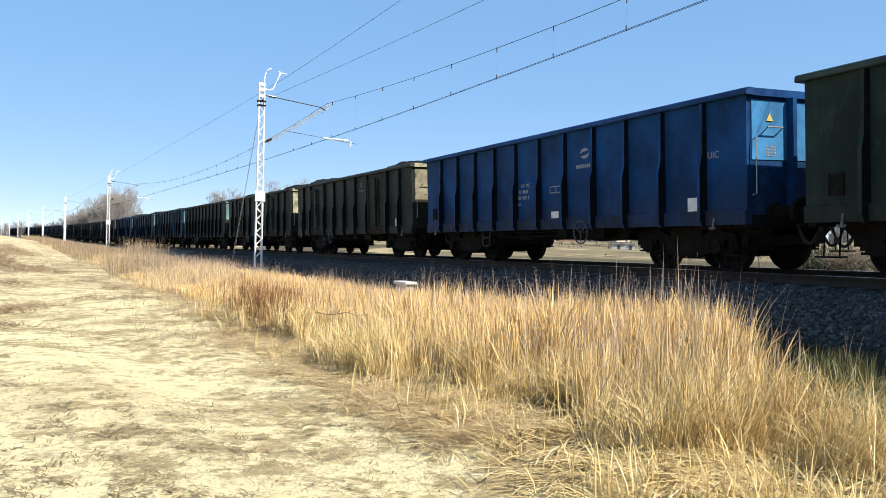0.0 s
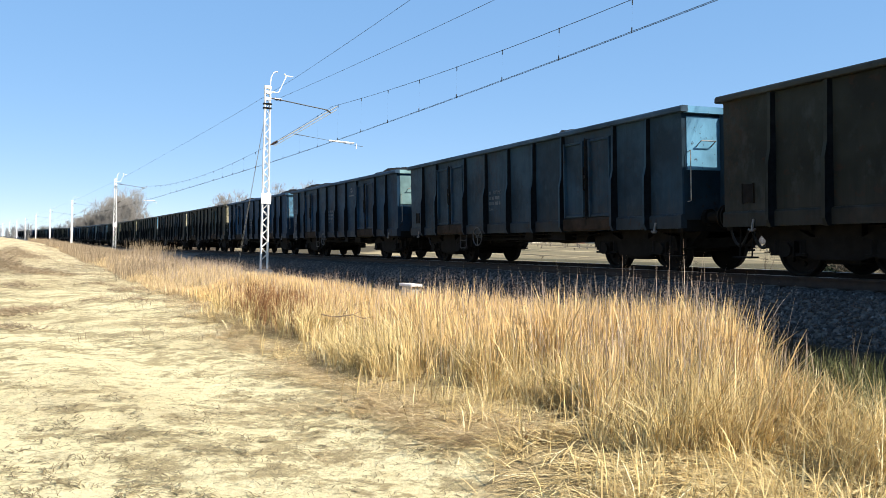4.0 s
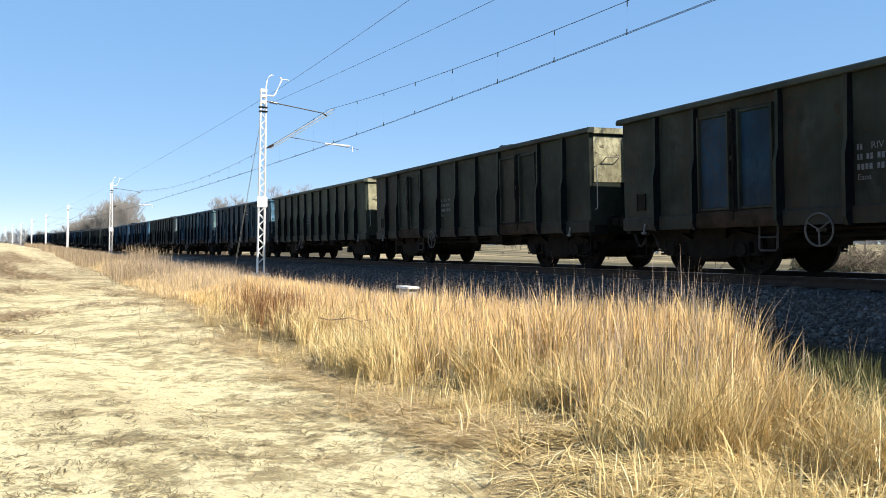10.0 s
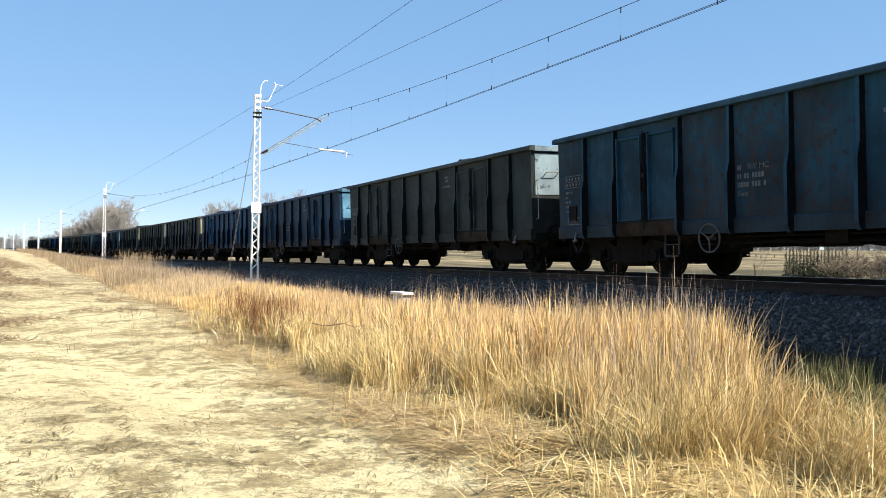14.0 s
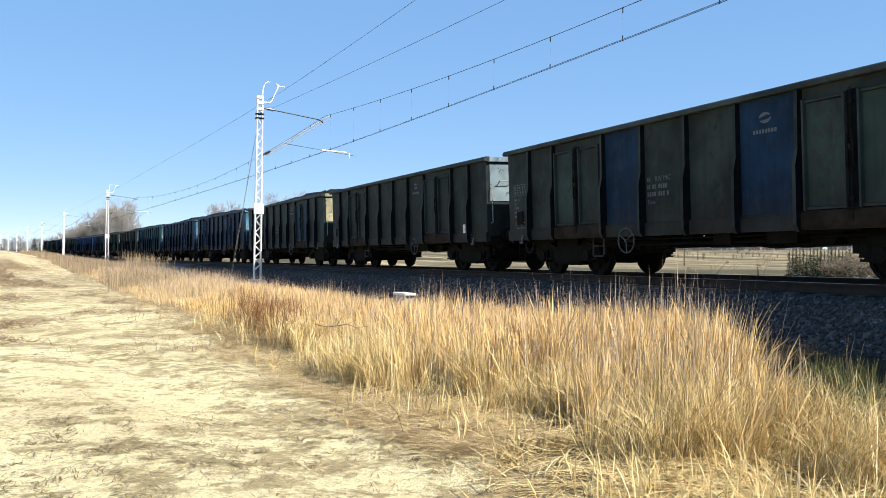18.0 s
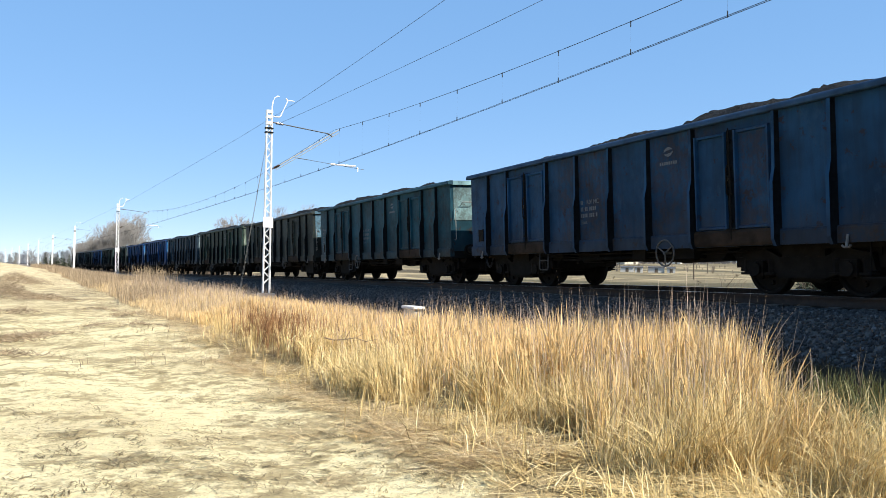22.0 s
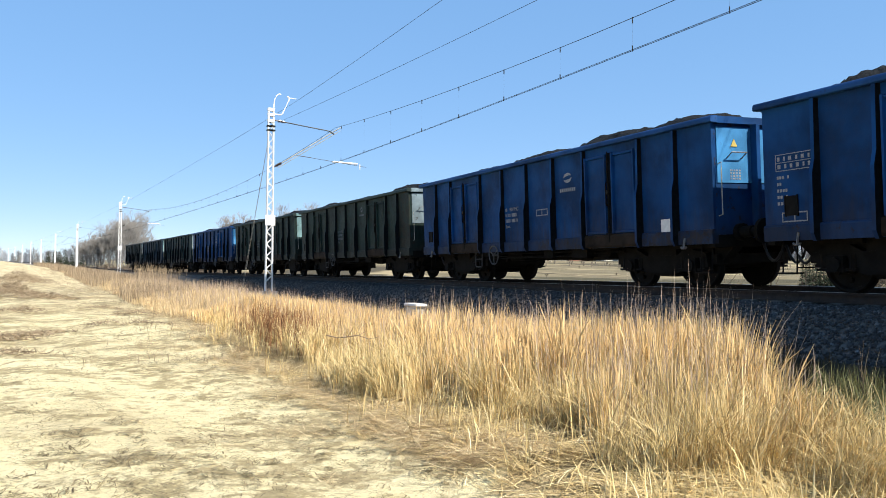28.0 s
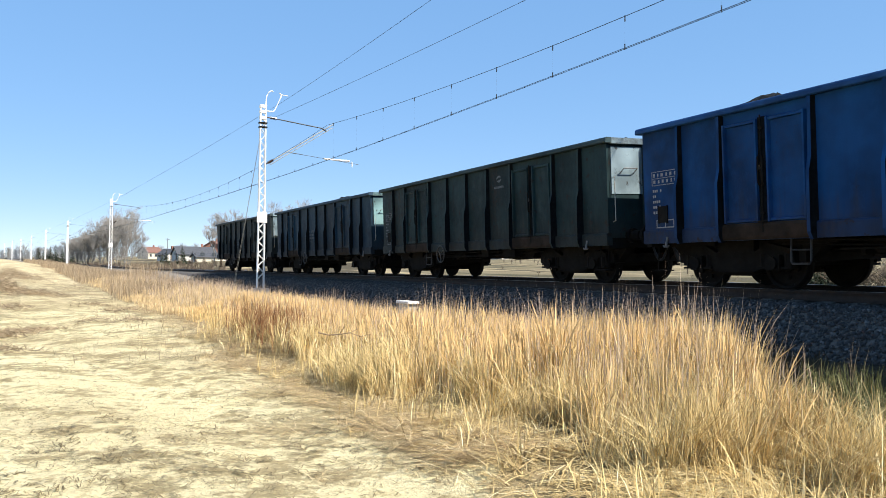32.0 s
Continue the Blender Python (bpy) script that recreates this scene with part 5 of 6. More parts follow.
def house(lat, s, w, d, h, roof_h, wall, roof, turn, label, chimney=True):
    """A gabled house with eaves, chimney, windows and a door."""
    t = thing("house", label, "house", "houses beyond the track", at=Matrix.Translation(ground_at(lat, s)) @ Matrix.Rotation(radians(turn), 4, "Z"))
    bm = bmesh.new()
    slab(bm, [(-d / 2, -0.6), (-d / 2, h), (0, h + roof_h - 0.1), (d / 2, h), (d / 2, -0.6)], 0, -w / 2, w / 2)
    part("wall", bm, wall, t)
    bm = bmesh.new()
    k = roof_h / (d / 2)
    o = 0.45
    for sy in (-1, 1):
        slab(bm, [(sy * (d / 2 + o), h - k * o), (sy * (d / 2 + o), h - k * o + 0.22), (0, h + roof_h + 0.22), (0, h + roof_h)], 0, -w / 2 - o, w / 2 + o)
    r = part("roof", bm, roof, t)
    if chimney:
        bm = bmesh.new()
        box(bm, w * 0.18, w * 0.18 + 0.6, -0.3, 0.3, h + roof_h - 0.5, h + roof_h + 1.1)
        part("chimney", bm, WALL_BRICK, r)
    for sy in (-1, 1):
        for j in range(max(2, int(w / 3))):
            x = -w / 2 + w * (j + 0.5) / max(2, int(w / 3))
            for z in ((1.0,) if h < 4 else (1.0, 3.6)):
                bm = bmesh.new()
                box(bm, x - 0.6, x + 0.6, min(sy * d / 2, sy * (d / 2 + 0.05)), max(sy * d / 2, sy * (d / 2 + 0.05)), z, z + 1.35)
                part("window", bm, GLASS, t)
    for sx in (-1, 1):
        bm = bmesh.new()
        box(bm, min(sx * w / 2, sx * (w / 2 + 0.05)), max(sx * w / 2, sx * (w / 2 + 0.05)), -0.6, 0.6, h - 0.4, h + 0.9)
        part("window", bm, GLASS, t)
        bm = bmesh.new()
        box(bm, min(sx * w / 2, sx * (w / 2 + 0.05)), max(sx * w / 2, sx * (w / 2 + 0.05)), -d * 0.3, -d * 0.3 + 1.1, 0.0, 2.05)
        part("door", bm, BARK, t)
    return t


def from_eye(azimuth, dist):
    """Track coordinates of a place at an angle (degrees right of the track's near line) and distance from the eye."""
    px, py = dist * math.sin(radians(azimuth)), dist * math.cos(radians(azimuth))
    s = py
    for _ in range(30):
        x, y, th, _l = line_at(s)
        s += (px - x) * -math.sin(th) + (py - y) * math.cos(th)
    x, y, th, _l = line_at(s)
    return (px - x) * math.cos(th) + (py - y) * math.sin(th), float(s)


# the group of trees that rises beside the far track
for az, r, h, sd in ((-0.6, 240, 9.0, 8), (-0.1, 232, 10.5, 9), (0.2, 236, 11.5, 1), (0.8, 228, 10.5, 2), (1.4, 236, 15.0, 3), (1.8, 226, 17.0, 4), (2.2, 232, 16.5, 5), (2.45, 238, 13.0, 10)):
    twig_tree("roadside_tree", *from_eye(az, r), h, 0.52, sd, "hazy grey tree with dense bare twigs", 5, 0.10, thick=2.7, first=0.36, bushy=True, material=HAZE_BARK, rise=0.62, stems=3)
# bare trees behind the train
for az, r, h, sd in ((8.1, 188, 12.5, 11), (8.9, 180, 15.0, 12), (9.7, 186, 14, 13), (10.6, 182, 12.5, 14), (11.8, 180, 12.5, 17), (12.7, 172, 16.0, 15), (13.5, 176, 14.5, 16)):
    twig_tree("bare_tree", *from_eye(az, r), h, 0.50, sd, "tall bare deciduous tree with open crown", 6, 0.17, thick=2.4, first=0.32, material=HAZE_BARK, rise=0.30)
# saplings between track and field
for az, r, h, sd in ((44.6, 25, 2.3, 21), (46.3, 27, 2.6, 22), (48.4, 27, 2.2, 23), (43.2, 40, 2.5, 24)):
    twig_tree("sapling", *from_eye(az, r), h, 0.45, sd, "thin leafless sapling on the verge", 3, 0.025)
for i in range(18):
    az = 48.2 + 0.21 * i
    conifer(*from_eye(az, 70 + 4 * (i % 3)), 2.6 + 0.6 * ((i * 7) % 5) / 4, 40 + i, "row of young conifers", 0.2)
for az, r, h, sd in ((4.66, 252, 4.2, 60), (5.95, 248, 6.2, 61), (6.65, 250, 3.2, 62), (7.3, 244, 3.0, 63)):
    conifer(*from_eye(az, r), h, sd, "", 0.22)
for i in range(40):
    az = 51.2 + 0.15 * i
    twig_tree("shrub", *from_eye(az, 36 + 6 * (i % 5)), 3.6 + 0.5 * (i % 3), 0.75, 170 + i, "grey leafless shrub in rough grass", 4, 0.035, thick=5.0, first=0.22, material=SHRUB)
for az, r, h, sd in ((-2.9, 330, 6.5, 70), (-2.5, 322, 8.0, 71), (-2.2, 335, 7.0, 72), (-1.9, 326, 7.6, 73), (-1.5, 330, 6.2, 74), (-0.9, 340, 6.0, 75), (4.95, 215, 4.6, 76), (5.7, 220, 3.4, 77), (6.1, 216, 3.8, 78)):
    conifer(*from_eye(az, r), h, sd, "", 0.3)

for i, (az, r) in enumerate(((26.5, 90), (28.6, 150), (31.2, 110), (33.5, 170), (36.1, 120), (41.8, 95), (44.3, 130), (46.2, 100))):
    twig_tree("field_bush", *from_eye(az, r), 1.3 + 0.25 * (i % 4), 0.8, 320 + i, "low brown bush at the edge of the field", 4, 0.03, thick=3, first=0.2, material=SHRUB)

# houses: beyond the track's bend and across the fields
house(*from_eye(3.9, 420), 9, 8, 3.2, 2.6, WALL_CREAM, ROOF_RED, 35, "small cream house with a red tiled roof")
house(*from_eye(5.15, 290), 6, 6, 1.9, 1.9, WALL_WHITE, ROOF_GREY, -60, "low white house with a grey roof")
house(*from_eye(6.75, 265), 12, 8, 1.9, 2.3, WALL_WHITE, ROOF_GREY, 8, "long white house under a dark grey roof")
house(*from_eye(8.15, 300), 6, 7, 4.6, 2.2, WALL_BRICK, ROOF_RED, 60, "red brick house with a steep roof")
house(*from_eye(7.9, 236), 10, 5, 1.1, 0.9, WALL_CREAM, ROOF_GREY, 10, "low cream outbuilding with grey roof", False)
house(*from_eye(40.2, 420), 6, 7, 5.0, 2.8, WALL_WHITE, ROOF_GREY, 40, "tall white house in the fields")
for az, r, w, sd in ((27.2, 330, 9, 0), (28.3, 300, 8, 1), (29.6, 350, 10, 2), (30.6, 310, 8, 3), (32.0, 360, 9, 4), (33.4, 320, 8, 5), (35.0, 340, 8, 1), (36.8, 330, 9, 3)):
    house(*from_eye(az, r), w, 7, 3.0, 2.4, (WALL_CREAM, WALL_WHITE, WALL_BRICK)[sd % 3], (ROOF_RED, ROOF_GREY)[sd % 2], sd * 31, ("cream", "white", "red brick")[sd % 3] + " village house across the fields")
for az, r, w in ((37.0, 190, 3.0), (37.8, 186, 1.8), (39.0, 190, 3.6), (40.0, 188, 1.8)):
    l, s0 = from_eye(az, r)
    shed = thing("field_shed", "low whitewashed shed on the field", "shed", "sheds on the field", at=Matrix.Translation(ground_at(l, s0)) @ Matrix.Rotation(radians(-az), 4, "Z"))
    bm = bmesh.new()
    box(bm, -w / 2, w / 2, -1.0, 1.0, -0.4, 1.15)
    part("wall", bm, WALL_WHITE, shed)
    bm = bmesh.new()
    slab(bm, [(-1.2, 1.12), (-1.2, 1.20), (1.2, 1.42), (1.2, 1.34)], 0, -w / 2 - 0.15, w / 2 + 0.15)
    part("roof", bm, ROOF_GREY, shed)
    bm = bmesh.new()
    box(bm, -0.35, 0.35, -1.03, -1.0, 0.0, 0.95)
    part("door", bm, BARK, shed)

# low white fence on the field
fl, fs = from_eye(47.9, 62)
fence = thing("field_fence", "short white concrete fence on the field", "fence", at=frame_at(fs, fl, float(ground_z(fl, fs) - grade(fs))))
for i in range(5):
    bm = bmesh.new()
    box(bm, -0.05, 0.05, -0.05 + 0.34 * i, 0.05 + 0.34 * i, -0.3, 0.55)
    part("post", bm, WHITE, fence)
for z in (0.2, 0.45):
    bm = bmesh.new()
    box(bm, 0.05, 0.09, -0.1, 1.5, z, z + 0.12)
    part("rail", bm, WHITE, fence)

# wooden poles of a power line
for az, r in ((41.5, 120), (42.4, 190), (52.4, 130), (5.0, 310), (36.5, 240)):
    l, s = from_eye(az, r)
    pole = thing("power_pole", "thin wooden power pole in the fields", "pole", "poles across the fields", at=frame_at(s, l, float(ground_z(l, s) - grade(s))))
    bm = bmesh.new()
    tube(bm, [(0, 0, -0.3), (0, 0, 8.0)], 0.11, 6, 0.08)
    part("post", bm, BARK, pole)
    bm = bmesh.new()
    box(bm, -0.7, 0.7, -0.05, 0.05, 7.5, 7.62)
    part("crossarm", bm, BARK, pole)


def far_wood(name, az0, az1, r0, r1, count, h0, h1, seed, label, material):
    """A distant leafless wood: for each tree a trunk and many ribbons of twigs, so that the top is uneven and airy."""
    rng = np.random.default_rng(seed)
    V = []
    for i in range(count):
        l, s = from_eye(rng.uniform(az0, az1), rng.uniform(r0, r1))
        g = np.array(ground_at(l, s)[:])
        h = rng.uniform(h0, h1) * (0.75 + 0.25 * math.sin(i * 0.37))
        n = 200
        a = rng.uniform(0, 2 * np.pi, n)
        up = rng.uniform(0.02, 0.92, n)
        reach = h * 0.34 * np.sqrt(np.clip(1 - (up * 1.6 - 0.8) ** 2, 0.05, 1)) * rng.uniform(0.3, 1.0, n)
        A = g + np.stack([np.cos(a) * reach * 0.3, np.sin(a) * reach * 0.3, h * up * 0.8], -1)
        B = g + np.stack([np.cos(a) * reach, np.sin(a) * reach, h * (up * 0.85 + rng.uniform(0.02, 0.2, n))], -1)
        w = np.array([0.9, -0.44, 0.1]) * (h * rng.uniform(0.003, 0.010, n))[:, None]
        V.append(np.stack([A - w, A + w, B + w * 0.4, B - w * 0.4], 1).reshape(-1, 3))
        w0 = np.array([0.9, -0.44, 0]) * h * 0.02
        V.append(np.stack([g - w0, g + w0, g + w0 * 0.4 + (0, 0, h * 0.8), g - w0 * 0.4 + (0, 0, h * 0.8)]))
    V = np.concatenate(V)
    ob = new(name, raw_mesh(name, V, np.arange(len(V)), material, [4] * (len(V) // 4)))
    return tagged(ob, label, "trees", kind="stuff")


for i in range(26):
    twig_tree("garden_tree", *from_eye(26.5 + 0.62 * i + 0.2 * math.sin(i * 5.0), 285 + 11 * ((i * 5) % 7)), 4.0 + 0.9 * (i % 4), 0.7, 220 + i, "bare garden tree among the far houses", 4, 0.12, thick=9, first=0.24, material=HAZE_BARK)

# wood and hedge by the track are paled, haze put into their colour
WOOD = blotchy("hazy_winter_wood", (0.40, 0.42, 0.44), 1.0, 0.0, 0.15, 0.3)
far_wood("far_wood_fields", 24, 62, 420, 560, 620, 7, 12, 5, "hazy bare wood on the horizon beyond the fields", blotchy("grey_winter_wood", (0.15, 0.145, 0.15), 1.0, 0.0, 0.15, 0.3))
far_wood("field_thicket", 22, 56, 190, 290, 150, 1.0, 2.2, 15, "grey-brown thicket along the field", blotchy("thicket_twigs", (0.25, 0.215, 0.17), 1.0, 0.0, 0.3, 0.4))
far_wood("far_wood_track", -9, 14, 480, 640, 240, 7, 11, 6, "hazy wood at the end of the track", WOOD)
far_wood("verge_thicket", -2.5, 9.0, 130, 215, 420, 0.8, 2.0, 17, "low reddish-brown thicket beyond the track", blotchy("thicket_russet", (0.23, 0.175, 0.125), 1.0, 0.0, 0.3, 0.4))
far_wood("far_hedge_track", -5.2, 4, 330, 420, 46, 5, 9, 8, "pale hazy hedge and low trees near the bend", blotchy("hazy_hedge", (0.34, 0.34, 0.33), 1.0, 0.0, 0.2, 0.4))

# ---- grass ----
def blades(lat, s, z, height, width, lean_dir, lean, rng, plume=False):
    """Stems as bent ribbons: root, middle and tip, each facing its own way. With plume the upper part is broader, as a seed head."""
    n = len(lat)
    x, y, th, _ = line_at(s)
    flat = lean > 1.1
    root = np.stack([x + lat * np.cos(th), y + lat * np.sin(th), np.where(flat, z + 0.02 + 0.13 * rng.random(n) ** 2 * np.clip(height / 0.3, 0, 1), z)], -1)
    face = np.where(flat, lean_dir + np.pi / 2, 0.63 + rng.normal(0, 0.75, n))
    w = np.stack([np.cos(face), np.sin(face), np.zeros(n)], -1) * width[:, None] / 2
    d = np.stack([np.cos(lean_dir), np.sin(lean_dir), np.zeros(n)], -1)
    up = np.array([0, 0, 1.0])
    a1, a2 = np.where(flat, 1.46, lean * 0.45), np.where(flat, 1.56, lean)
    mid = root + height[:, None] * 0.5 * (np.cos(a1)[:, None] * up + np.sin(a1)[:, None] * d)
    q = mid + height[:, None] * 0.28 * (np.cos(a2)[:, None] * up + np.sin(a2)[:, None] * d)
    tip = q + height[:, None] * 0.22 * (np.cos(np.minimum(a2 * 1.3, 1.62))[:, None] * up + np.sin(np.minimum(a2 * 1.3, 1.62))[:, None] * d)
    k = 1.25 if plume else 0.7
    V = np.stack([root - w, root + w, mid + w * 0.8, mid - w * 0.8, q + w * k, q - w * k, tip], 1).reshape(-1, 3)
    b = np.arange(n)[:, None] * 7
    tris = b + np.array([[5, 4, 6]])
    faces = np.concatenate([np.concatenate([b + np.array([[0, 1, 2, 3]]), b + np.array([[3, 2, 4, 5]]), tris], 1)]).ravel()
    sizes = np.tile([4, 4, 3], n)
    return V, faces, sizes


def value_noise(x, y, seed, cell):
    """Smooth random field for clumping."""
    r = np.random.default_rng(seed).random((64, 64))
    u, v = x / cell, y / cell
    i, j = np.floor(u).astype(int), np.floor(v).astype(int)
    a, b = u - i, v - j
    a, b = a * a * (3 - 2 * a), b * b * (3 - 2 * b)
    g = lambda p, q: r[p % 64, q % 64]
    return (g(i, j) * (1 - a) + g(i + 1, j) * a) * (1 - b) + (g(i, j + 1) * (1 - a) + g(i + 1, j + 1) * a) * b


def grass(name, count, lat0, lat1, s0, s1, keep, height, width, lean, material, label, seed, power=1.0, plume=False, wind=None, category="grass", lie=0.0):
    rng = np.random.default_rng(seed)
    lat = rng.uniform(lat0, lat1, count)
    s = s0 + (s1 - s0) * rng.random(count) ** power
    ok = rng.random(count) < keep(lat, s)
    lat, s = lat[ok], s[ok]
    n = len(lat)
    h = height(lat, s) * (0.45 + 0.70 * rng.random(n) ** 0.8)
    # stems of one tuft lean the same way
    dirs = 4 * np.pi * value_noise(lat, s, seed + 50, 0.42) + rng.normal(0, 0.6, n)
    arch = 1.08 if lie < 0.3 else 9.0
    ln = np.where(rng.random(n) < lie, rng.uniform(1.12, 1.5, n), np.minimum(np.abs(rng.normal(0, 1, n)) * lean(lat, s) * (0.45 + 1.1 * value_noise(lat, s, seed + 51, 0.5)) + 0.03, arch))
    if wind is not None:
        push = wind(lat, s)
        ang = -np.pi / 2 + rng.normal(0, 0.5, n)
        use = rng.random(n) < np.clip(push, 0, 0.9)
        dirs = np.where(use, ang, dirs)
        ln = np.where(use, ln + push * rng.uniform(0.5, 1.2, n), ln)
    V, F, sz = blades(lat, s, ground_z(lat, s) - 0.02, h, width * rng.uniform(0.6, 1.4, n) * (1 + s / 60.0), dirs, ln, rng, plume)
    me = raw_mesh(name, V, F, material, sz)
    if plume:
        tip = me.attributes.new("tip", "FLOAT", "POINT")
        tip.data.foreach_set("value", np.tile(np.array([0, 0, 0.5, 0.5, 0.8, 0.8, 1.0], dtype=np.float32), n))
    return tagged(new(name, me), label, category, kind="stuff")


def edge_of(lat):
    """The near end of the stand, which runs slantwise to the track."""
    return 3.15 + 1.36 * np.clip(lat + 6.9, 0, 5) + 0.28 * smooth(-6.9, -6.2, lat)


def front_of(lat, s):
    """The ragged edge of the stand towards the road."""
    return -8.75 + 0.6 * (value_noise(lat, s, 5, 1.3) - 0.5) + 0.9 * (value_noise(lat, s, 4, 0.5) - 0.5) + np.clip((9.0 - s) * 0.28, 0, 2.0)


def stand(lat, s):
    """Where the tall grass stands: from its front edge to the foot of the ballast, ending near the viewer."""
    front = front_of(lat, s)
    end = edge_of(lat) + 0.7 * value_noise(lat, s, 6, 0.7)
    return smooth(0, 0.22, lat - front) * smooth(0, 0.9, s - end) * (1 - smooth(-3.5, -2.9, lat))


def hollow(lat, s):
    """Dark gaps between the tufts, mostly low at the front of the stand."""
    return 1 - 0.95 * smooth(0.56, 0.70, value_noise(lat, s, 77, 0.50)) * (0.55 + 0.45 * (1 - smooth(-7.6, -6.4, lat)))


clump = lambda lat, s: np.clip(2.6 * value_noise(lat, s, 9, 0.26) * (0.15 + value_noise(lat, s, 10, 0.8)) - 0.28, 0.015, 1)
tall = lambda lat, s: (0.68 + 0.42 * value_noise(lat, s, 12, 0.9) + 0.20 * value_noise(lat, s, 13, 0.28)) * (0.46 + 0.54 * smooth(-8.9, -6.7, lat)) * (0.36 + 0.64 * smooth(0.05, 1.35, s - edge_of(lat))) * (1 - 0.32 * smooth(-6.2, -3.6, lat)) * (1 - 0.22 * smooth(8, 16, s)) * (1 - 0.25 * smooth(40, 90, s))
grass("tall_dry_grass", 98000, -9.0, -3.0, 2.8, 26, lambda l, s: stand(l, s) * clump(l, s) * hollow(l, s) * (1 - 0.45 * smooth(-5.6, -4.2, l)), lambda l, s: 0.88 * tall(l, s), 0.0085, lambda l, s: 0.24 + 0 * l, STRAW,
      "tall golden dry reed grass beside the track", 21, 1.25, True, lambda l, s: 0.9 * (1 - 0.6 * smooth(-6.4, -5.6, l)) * np.exp(-np.clip(s - edge_of(l) - 0.3, 0, 9) / 0.8))
grass("tall_dry_grass_beyond", 70000, -9.3, -3.0, 24, 110, lambda l, s: (1 - smooth(-3.7, -3.0, l)) * smooth(-9.6, -8.2, l + 1.8 * (value_noise(l, s, 81, 2.4) - 0.5)) * clump(l, s), lambda l, s: 0.80 * tall(l, s), 0.0078, lambda l, s: 0.16 + 0 * l, STRAW_DULL,
      "golden dry grass along the track further off", 22, 1.6, True)
grass("grass_stalks", 15000, -8.4, -3.1, 4.2, 60, lambda l, s: stand(l, s) * 0.9, lambda l, s: 1.16 * tall(l, s), 0.0028, lambda l, s: 0.12 + 0 * l, STALK,
      "single tall pale stalks above the dry grass", 23, 1.4, True)


def skirt(lat, s):
    """The arched, matted outer band of the stand, along its front and its near end."""
    return np.maximum(np.exp(-np.clip(lat - front_of(lat, s) - 0.25, 0, 9) / 0.60), np.exp(-np.clip(s - edge_of(lat) - 0.4, 0, 9) / 1.5))


grass("grass_undergrowth", 390000, -9.6, -3.3, 2.6, 18, lambda l, s: stand(l + 0.10, s + 0.55 - 0.45 * smooth(-6.8, -5.8, l)) * skirt(l, s) * np.clip(0.22 + 1.8 * clump(l, s), 0, 1) * hollow(l, s), lambda l, s: 0.40 + 0.36 * value_noise(l, s, 95, 0.35), 0.0068, lambda l, s: 1.0 + 0 * l, STRAW_PALE,
      "matted pale dry grass at the foot of the stand", 24, 1.45, False, lambda l, s: (1 - 0.6 * smooth(-6.4, -5.6, l)) * np.exp(-np.clip(s - edge_of(l), 0, 9) / 1.2), lie=0.12)

grass("leaning_straw", 60000, -7.4, -4.4, 2.3, 9, lambda l, s: np.exp(-((s - edge_of(l) - 0.25) / 0.5) ** 2) * (1 - smooth(-6.7, -6.1, l)) * np.clip(0.2 + 1.6 * clump(l, s), 0, 1), lambda l, s: 0.42 + 0.30 * value_noise(l, s, 46, 0.35), 0.0062, lambda l, s: 0.8 + 0 * l, STRAW_PALE,
      "pale straw leaning over at the end of the stand", 47, 1.0, False, lambda l, s: 0.6 + 0 * l)


def swath(lat, s):
    """Mown and flattened straw in front of the stand."""
    a = smooth(-9.6, -8.9, lat + 0.8 * (value_noise(lat, s, 15, 0.9) - 0.5)) * (1 - 0.75 * stand(lat, s))
    b = 1 - smooth(-7.0, -6.0, lat)
    return a * b


grass("flattened_straw", 120000, -10.4, -3.6, 2.4, 17, lambda l, s: swath(l, s) * clump(l, s), lambda l, s: 0.40 + 0 * l, 0.0078, lambda l, s: 1.6 + 0 * l, STRAW_PALE,
      "flattened pale straw beside the cart road", 25, 1.5, lie=0.82)
grass("matted_litter", 60000, -10.2, -8.0, 5.5, 32, lambda l, s: smooth(-10.1, -9.2, l + 1.2 * (value_noise(l, s, 91, 0.8) - 0.5)) * (1 - stand(l, s)) * np.clip(0.25 + clump(l, s), 0, 1), lambda l, s: 0.30 + 0 * l, 0.005, lambda l, s: 1.4 + 0 * l, STRAW_DULL,
      "matted brown litter in front of the standing grass", 92, 1.4, lie=1.0)
grass("russet_weeds", 5200, -8.9, -7.4, 12.5, 18.5, lambda l, s: 0.9 * np.exp(-((l + 8.3) / 0.5) ** 2 - ((s - 15.4) / 1.6) ** 2), lambda l, s: 0.80 + 0 * l, 0.008, lambda l, s: 0.30 + 0 * l, WEED,
      "patch of russet dead weeds in the grass", 26, 1.0)
grass("green_grass", 170000, -6.6, -3.6, 2.6, 10.5, lambda l, s: (1 - stand(l, s)) * np.clip(0.25 + clump(l, s), 0, 1) * smooth(-6.9, -6.1, l) * (1 - smooth(-4.95, -4.35, l + 0.6 * (value_noise(l, s, 94, 0.6) - 0.5))), lambda l, s: 0.09 + 0.17 * value_noise(l, s, 29, 0.30), 0.008, lambda l, s: 1.2 + 0 * l, GREEN,
      "fresh green grass at the foot of the ballast", 27, 1.0)


